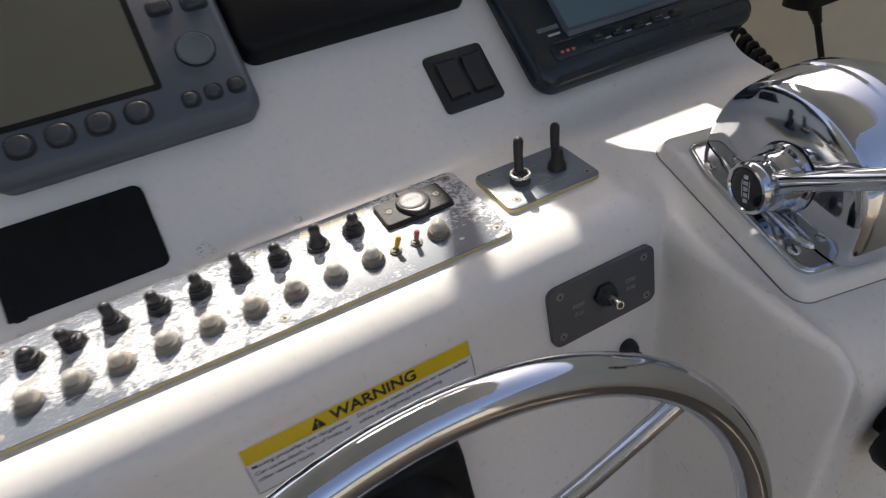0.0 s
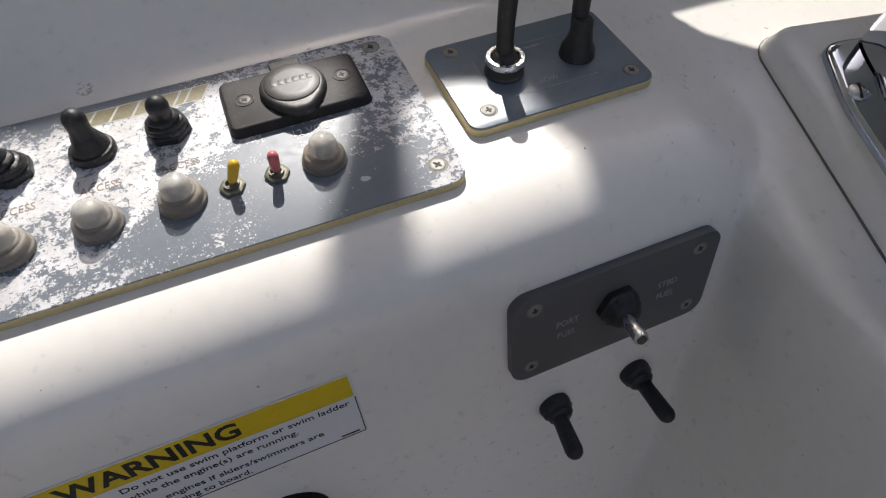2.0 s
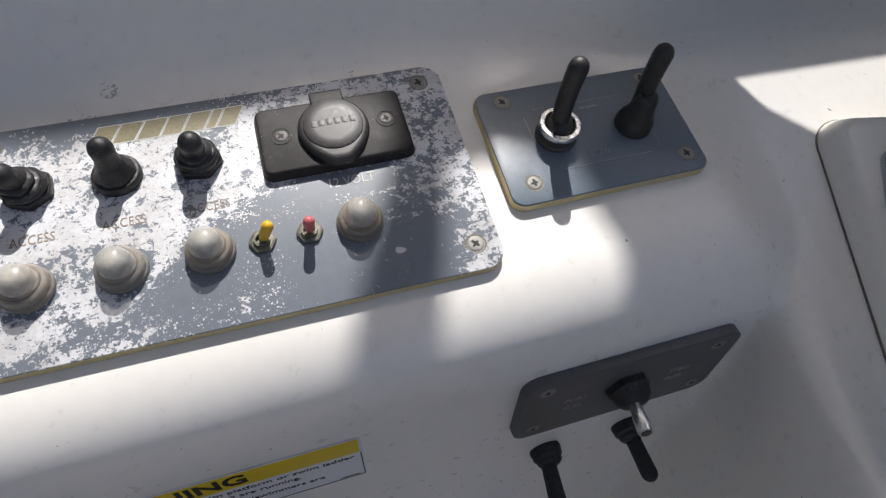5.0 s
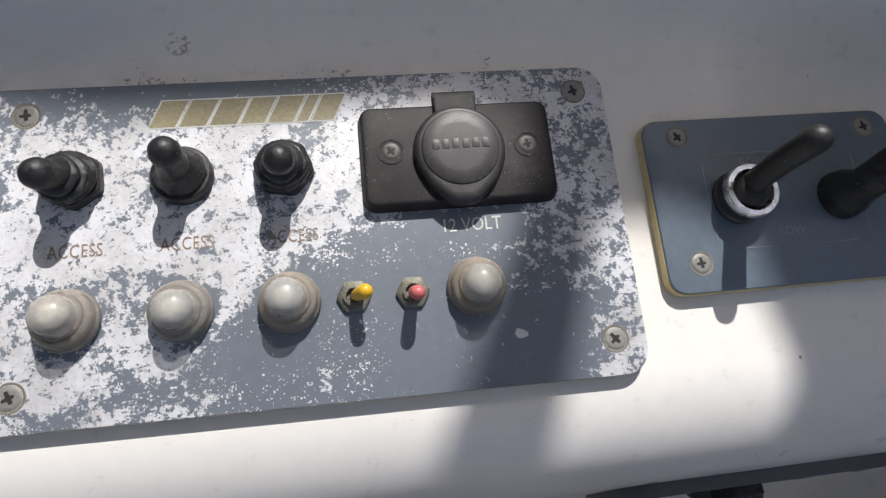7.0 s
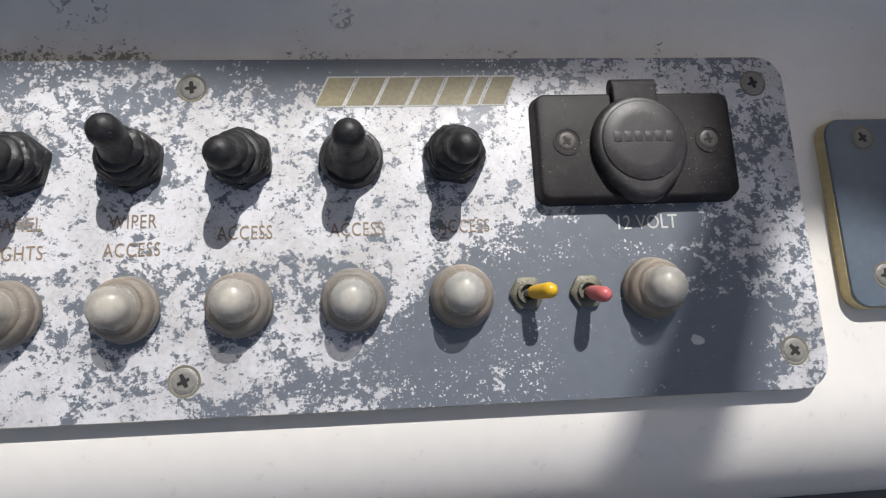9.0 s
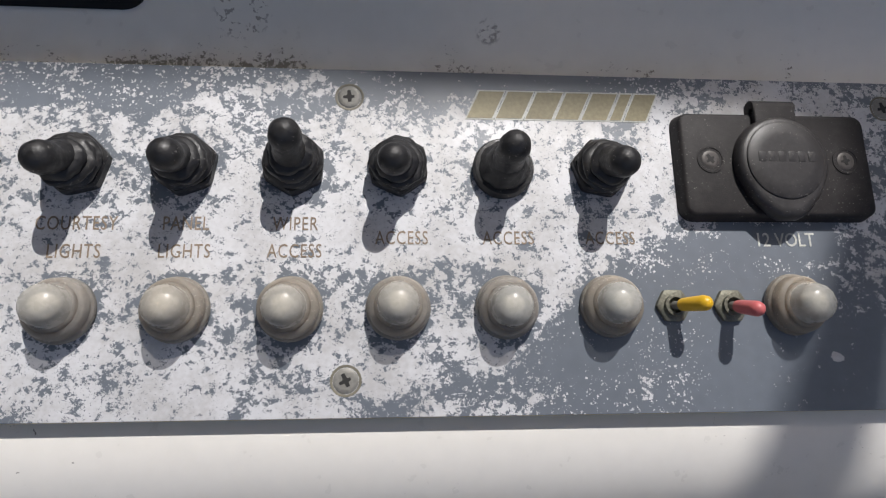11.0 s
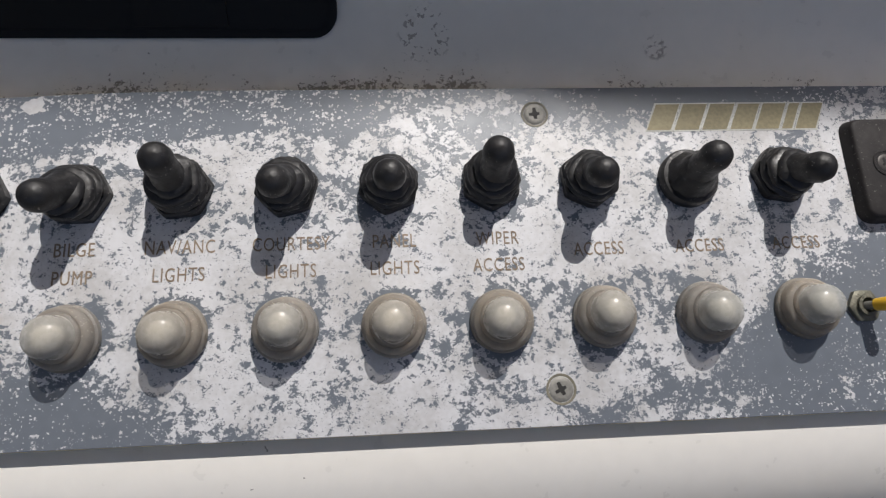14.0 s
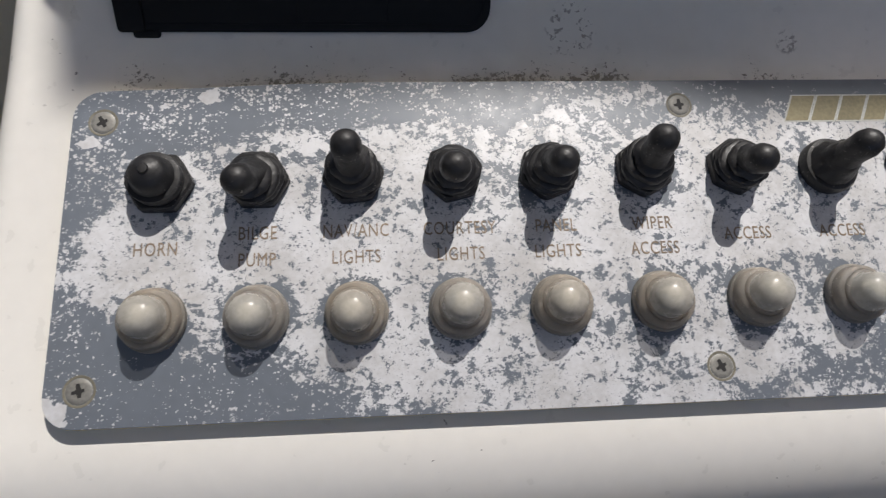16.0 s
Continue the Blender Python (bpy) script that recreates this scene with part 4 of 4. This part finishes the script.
def build_throttle():
    ob = thing("throttle_control", PAD @ at(0, 0, 12), "polished chrome throttle control with lever and round hub", "throttle")
    flange = part("flange", loft([flange_ring(*k) for k in ((0, -0.5), (0, 2.6), (0.7, 3.8), (2.2, 4.6), (4, 4.8))]), CHROME, ob, "bevelled chrome foot")
    part("step", loft([flange_ring(*k) for k in ((17, 4), (17.4, 7), (18.5, 8.4), (20.5, 9))]), CHROME, flange)
    for x, y in ((-64.5, 38), (-64.5, -70)):
        head = part("slot_screw", moved(lathe([(5.2, 4.6), (5.2, 5.2), (4.7, 5.8), (3, 6.3), (0.05, 6.5)], 22), mm_pose(x, y, 0)), WORN_CHROME, flange, "slotted screw head")
        # a dark bar on the head gives the slot's shade
        part("slot", moved(slab(9.4, 1.1, 0.7, 0.2, 0.05, 5.95, 1), mm_pose(x, y, 0, 0, 0, 70)), HOLLOW_SHADE, head)
    # arched housing: one outline carried across, swelling to a rib in the middle and closed by bulged sides
    stations = [(-52, 0.12), (-51.6, 0.35), (-50.6, 0.6), (-48.6, 0.8), (-46.6, 0.9), (-45.2, 0.94), (-43.6, 0.965), (-41, 0.985), (-37, 1.0), (-24, 1.035), (-10, 1.065), (-9, 1.085), (-5, 1.095)]
    stations += [(-x, k) for x, k in reversed(stations)]
    loops = []
    for x, k in stations:
        loop = []
        for i in range(41):
            a = math.pi * i / 40
            loop.append((x, -13 - 87 * min(k, 1.02) * math.cos(a), 6 + 98 * k * math.sin(a) ** 0.82))
        loops.append(loop)
    part("housing", loft(loops), CHROME, ob, "arched chrome housing", 35)
    axis = mm_pose(-50, -23, 37, 0, -90)
    # the narrow shadow round the hub, modelled as a matt black ring
    part("hub_shadow_ring", moved(lathe([(30.4, -6), (30.4, 1.0), (28, 1.4)], 40), axis), MATT_BLACK, ob, "thin dark ring for the narrow shadow round the hub")
    hub = lathe([(29.5, -4), (29.5, 3.6), (28.5, 5.2), (25, 6), (24, 7.5), (24, 17), (22.6, 19.4), (19.2, 20.5), (18.6, 23), (19.4, 26.5), (21.4, 28), (22, 31), (21.6, 34.6), (20.2, 36.6), (18.2, 37), (17.4, 35.6)], 44)
    hub = part("hub", moved(hub, axis), CHROME, ob, "stepped chrome lever hub")
    disc = part("cap_disc", moved(lathe([(17.6, 34.4), (17.4, 35.6), (15, 36.2), (0.05, 36.6)], 36), axis), GLOSS_BLACK, hub, "black cap with a plain emblem")
    turned = axis @ mm_pose(0, 0, 0, 0, 0, 114)
    mark = join(bar(-3.9, 0, 36.45, 0.8, 15, 0.2), bar(3.9, 0, 36.45, 0.8, 15, 0.2), *[bar(0, -10 + i * 5.0, 36.45, 4.6, 3.4, 0.25) for i in range(5)])
    part("emblem_bars", moved(mark, turned), KEY_PRINT, disc)
    way = Vector((0.0, -0.74, 0.67)).normalized()
    a = Vector((-68, -23, 37))
    part("lever", rod([a + way * 8, a + way * 24, a + way * 34, a + way * 190], (12, 10, 7.8, 7.4), 22), CHROME, ob, "polished chrome lever")
    part("knob", moved(lathe([(0.05, -18)] + [(18 * math.sin(radians(k)), -18 * math.cos(radians(k))) for k in range(15, 180, 15)] + [(0.05, 18)]), Matrix.Translation(a + way * 200)), GLOSS_BLACK, ob, "round black knob")


build_pad()
build_throttle()

# ---- on the dash ----
def dash(u, v, w=0.0):
    """A frame on the dash: x along it, y up its slope, z off it."""
    return at(0, DASH_Y, -4, 38) @ at(u, v, w)


def build_nav():
    ob = thing("chart_plotter", dash(-56, 186, 0), "slate grey chart plotter with an unlit olive screen", "chart plotter")
    W, H = 226, 176
    loops = []
    for inset, z in ((3, -1), (3, 9), (0, 14), (0, 20), (1.5, 24), (5, 28), (9, 30.5)):
        loops.append(round_rect(W - 2 * inset, H - 2 * inset, 17 - inset * 0.6, z))
    part("case", loft(loops), NAV_GREY, ob)
    sx, sy, sw, sh = -29.0, 17.0, 128, 116
    frame_ = loft([round_rect(sw + 11, sh + 11, 4, 30.2), round_rect(sw + 11, sh + 11, 4, 31.2), round_rect(sw, sh, 2, 31.0), round_rect(sw, sh, 2, 30.2)], False)
    part("screen_frame", moved(frame_, mm_pose(sx, sy, 0)), MATT_BLACK, ob, "dark screen surround")
    part("screen", moved(slab(sw + 2, sh + 2, 0.5, 2, 0.1, 30.2, 3), mm_pose(sx, sy, 0)), LCD, ob, "unlit olive screen")
    key = lambda w, h: slab(w, h, 6.0, min(w, h) * 0.44, 2.6, 29)
    # dark sheets round the keys stand for shaded gaps
    moat = lambda w, h: slab(w + 4.6, h + 4.6, 0.5, min(w, h) * 0.5, 0.1, 30.3)
    for x in (-131.7, -102, -71.6, -41):
        k_ob = part("soft_key", moved(key(18.5, 18), mm_pose(x + 56, -61.5, 0)), NAV_KEY, ob)
        part("key_gap_shade", moved(moat(18.5, 18), mm_pose(x + 56, -61.5, 0)), HOLLOW_SHADE, k_ob, "dark sheet for the shaded gap round the key")
    for x, y in ((1.8, -63.8), (21.6, -62.6), (42, -62.6)):
        k_ob = part("small_key", moved(key(11.5, 11.5), mm_pose(x + 56, y, 0)), NAV_KEY, ob)
        part("key_gap_shade", moved(moat(11.5, 11.5), mm_pose(x + 56, y, 0)), HOLLOW_SHADE, k_ob, "dark sheet for the shaded gap round the key")
    for x, y, w in ((7, 29.5, 18), (37, 27, 20)):
        k_ob = part("page_key", moved(key(w, 12), mm_pose(x + 56, y, 0)), NAV_KEY, ob)
        part("key_gap_shade", moved(moat(w, 12), mm_pose(x + 56, y, 0)), HOLLOW_SHADE, k_ob, "dark sheet for the shaded gap round the key")
    part("cursor_pad", moved(lathe([(15.8, 29), (15.8, 32.6), (14.4, 33.8), (8, 33.0), (0.05, 32.7)], 40), mm_pose(78, -18.5, 0)), NAV_DIAL, ob, "round cursor pad")
    part("pad_ring", moved(lathe([(17.4, 29.5), (17.4, 31.4), (15.7, 31.4), (15.7, 29.5)], 40), mm_pose(78, -18.5, 0)), HOLLOW_SHADE, ob)


def build_blank_panel():
    ob = thing("black_cover", dash(-126, 38, 0), "flat black cover panel set on the dash", "cover panel")
    part("plate", slab(124, 77, 5.5, 8, 1.2, -1), MATT_BLACK, ob)
    rim = loft([round_rect(124, 77, 8, 4.2), round_rect(124, 77, 8, 4.8), round_rect(119, 72, 6, 4.8), round_rect(119, 72, 6, 4.2)], False)
    part("rim", rim, MATT_BLACK, ob, "raised black rim")
    part("corner_block", moved(slab(9, 12, 6.4, 1.5, 0.8, -1), mm_pose(-57.6, -32.6, 0)), MATT_BLACK, ob, "square lower corner")
    part("foot", moved(slab(9, 3, 6.0, 1.2, 0.8, -1), mm_pose(-53, -39.0, 0)), MATT_BLACK, ob, "small black foot")
    part("slide", moved(slab(30, 70, 0.8, 1, 0.2, 4.4), mm_pose(12, 0, 0)), MATT_BLACK, ob, "faintly shinier strip")


def build_radio():
    ob = thing("marine_radio", dash(180, 213, 0), "black marine radio with pale keys on the dash", "radio")
    loops = []
    for inset, z in ((0, -1), (0, 8), (0, 16), (1, 23), (3, 26), (7, 28)):
        loops.append(round_rect(242 - 2 * inset, 118 - 2 * inset, 14, z))
    part("case", loft(loops), MATT_BLACK, ob)
    for x in (-62, -38, -16, 4):
        part("key", moved(slab(16, 8, 3, 2, 0.8, 27), mm_pose(x, -5, 0)), KEY_PALE, ob, "pale rubber key")


def build_rockers():
    ob = thing("rocker_panel", dash(258.3, 76.3, 0), "black two-rocker switch panel on the dash", "rocker switches")
    part("bezel", slab(68, 66, 4.6, 5, 1.2, -0.4), ROCKER, ob)
    for x in (-13.5, 15.5):
        # a dark plate stands for the shaded hollow round each rocker
        part("well", moved(slab(24, 47, 0.6, 2, 0.1, 4.1, 3), mm_pose(x, 1.5, 0)), HOLLOW_SHADE, ob)
        rock = loft([[(x - 11, y, z), (x + 11, y, z), (x + 11, y, 4), (x - 11, y, 4)] for y, z in ((-21, 5.2), (-19, 8.2), (-2, 6.4), (2, 6.4), (19, 9.2), (21, 6.0))])
        part("rocker", rock, ROCKER, ob, "black rocker")


def build_gps():
    ob = thing("fish_finder", dash(470, 128, 0), "dark blue-black fish finder with an unlit blue screen", "fish finder")
    W, H = 306, 212
    loops = []
    for inset, z in ((10, -1), (8, 6), (0, 14), (0, 24), (4, 31), (10, 34)):
        loops.append(round_rect(W - 2 * inset, H - 2 * inset, 22 - inset * 0.8, z))
    part("case", loft(loops), GPS_BODY, ob)
    part("lower_trim", moved(slab(W - 44, 20, 2.4, 6, 1, 33.5), mm_pose(4, -72, 0)), GPS_BODY, ob, "gloss trim strip under the screen")
    frame_ = loft([round_rect(178, 134, 5, 33.6), round_rect(178, 134, 5, 35.2), round_rect(166, 122, 3, 35.2), round_rect(166, 122, 3, 33.6)], False)
    part("screen_frame", moved(frame_, mm_pose(-12, 10, 0)), NAV_GREY, ob)
    part("screen", moved(slab(168, 124, 0.5, 2, 0.1, 33.7, 3), mm_pose(-12, 10, 0)), GPS_LCD, ob, "unlit blue screen")
    keys = (-70, -43, -15, 12, 38)
    for x in keys:
        k = part("key", moved(slab(16, 9, 3.6, 4, 1.6, 35.2), mm_pose(x, -72, 0)), GLOSS_BLACK, ob)
        part("key_legend", bar(x, -71, 38.8, 7, 1.0, 0.1), NAV_DIAL, k)
    for a, b in zip(keys, keys[1:]):
        part("pale_dash", bar((a + b) / 2, -74.5, 35.9, 7.5, 1.3, 0.15), KEY_PRINT, ob)
    # the highlight on the frame's lower lip is put in as paler plastic
    part("screen_highlight", moved(slab(176, 5, 1.4, 1.5, 0.5, 35.0), mm_pose(-12, -57.5, 0)), NAV_DIAL, ob, "lip under the screen, pale for its highlight")
    part("second_bar", bar(-113, -52, 33.9, 15, 2.4, 0.3), KEY_PRINT, ob, "plain pale bar")
    part("emblem_bar", bar(-117, -44, 33.9, 26, 5, 0.3), NAV_DIAL, ob, "plain pale emblem")
    for i in range(3):
        part("legend", bar(-116 + i * 7, -74, 35.9, 4, 3, 0.15), LEVER_PINK, ob)


def build_microphone():
    ob = thing("hand_microphone", at(763, 60, 10), "black radio microphone hanging on its cord", "microphone")
    part("body", slab(84, 40, 92, 14, 6), MATT_BLACK, ob)
    part("bracket", moved(slab(60, 26, 40, 4, 2), mm_pose(68, 0, 30)), MATT_BLACK, ob, "wall clip")
    ribs = [(9.5, 2), (9.5, -2)] + [(9 - 0.55 * k + (0.9 if k % 2 else -0.4), -4 - 4 * k) for k in range(8)]
    part("strain_relief", rod([(-0.75 * z, 0, z) for r, z in ribs], [r for r, z in ribs], 16), MATT_BLACK, ob, "ribbed strain relief")
    part("cord", rod([(22, 0, -29), (40, -1, -60), (64, -3, -102), (84, -5, -170)], (4.4, 4.2, 4.2, 4.2), 12), MATT_BLACK, ob)


def build_coil():
    ob = thing("coiled_cord", at(0, 0, 0), "coiled black cord behind the dash end", "cord")
    pts = []
    for i in range(220):
        s = i / 219
        a = s * 2 * math.pi * 11
        c = Vector((616 + 12 * s, 60 - 110 * s, 4 - 62 * s))
        pts.append(c + Vector((math.cos(a) * 14, 0.3 * math.sin(a) * 14, math.sin(a) * 14)))
    part("coil", rod(pts, [3.9] * len(pts), 8), MATT_BLACK, ob)


build_nav()
build_blank_panel()
build_radio()
build_rockers()
build_gps()
build_microphone()
build_coil()


def build_side_handle():
    ob = thing("side_knob", at(386, -338, -126), "black round knob below the throttle", "knob")
    part("knob", moved(lathe([(30, 0), (34, 6), (34, 16), (28, 24), (12, 27), (0.05, 27)], 30), mm_pose(0, 0, 0, 90)), MATT_BLACK, ob)
    part("stem", moved(lathe([(14, -30), (14, 2)], 20), mm_pose(0, 0, 0, 90)), MATT_BLACK, ob)


build_side_handle()
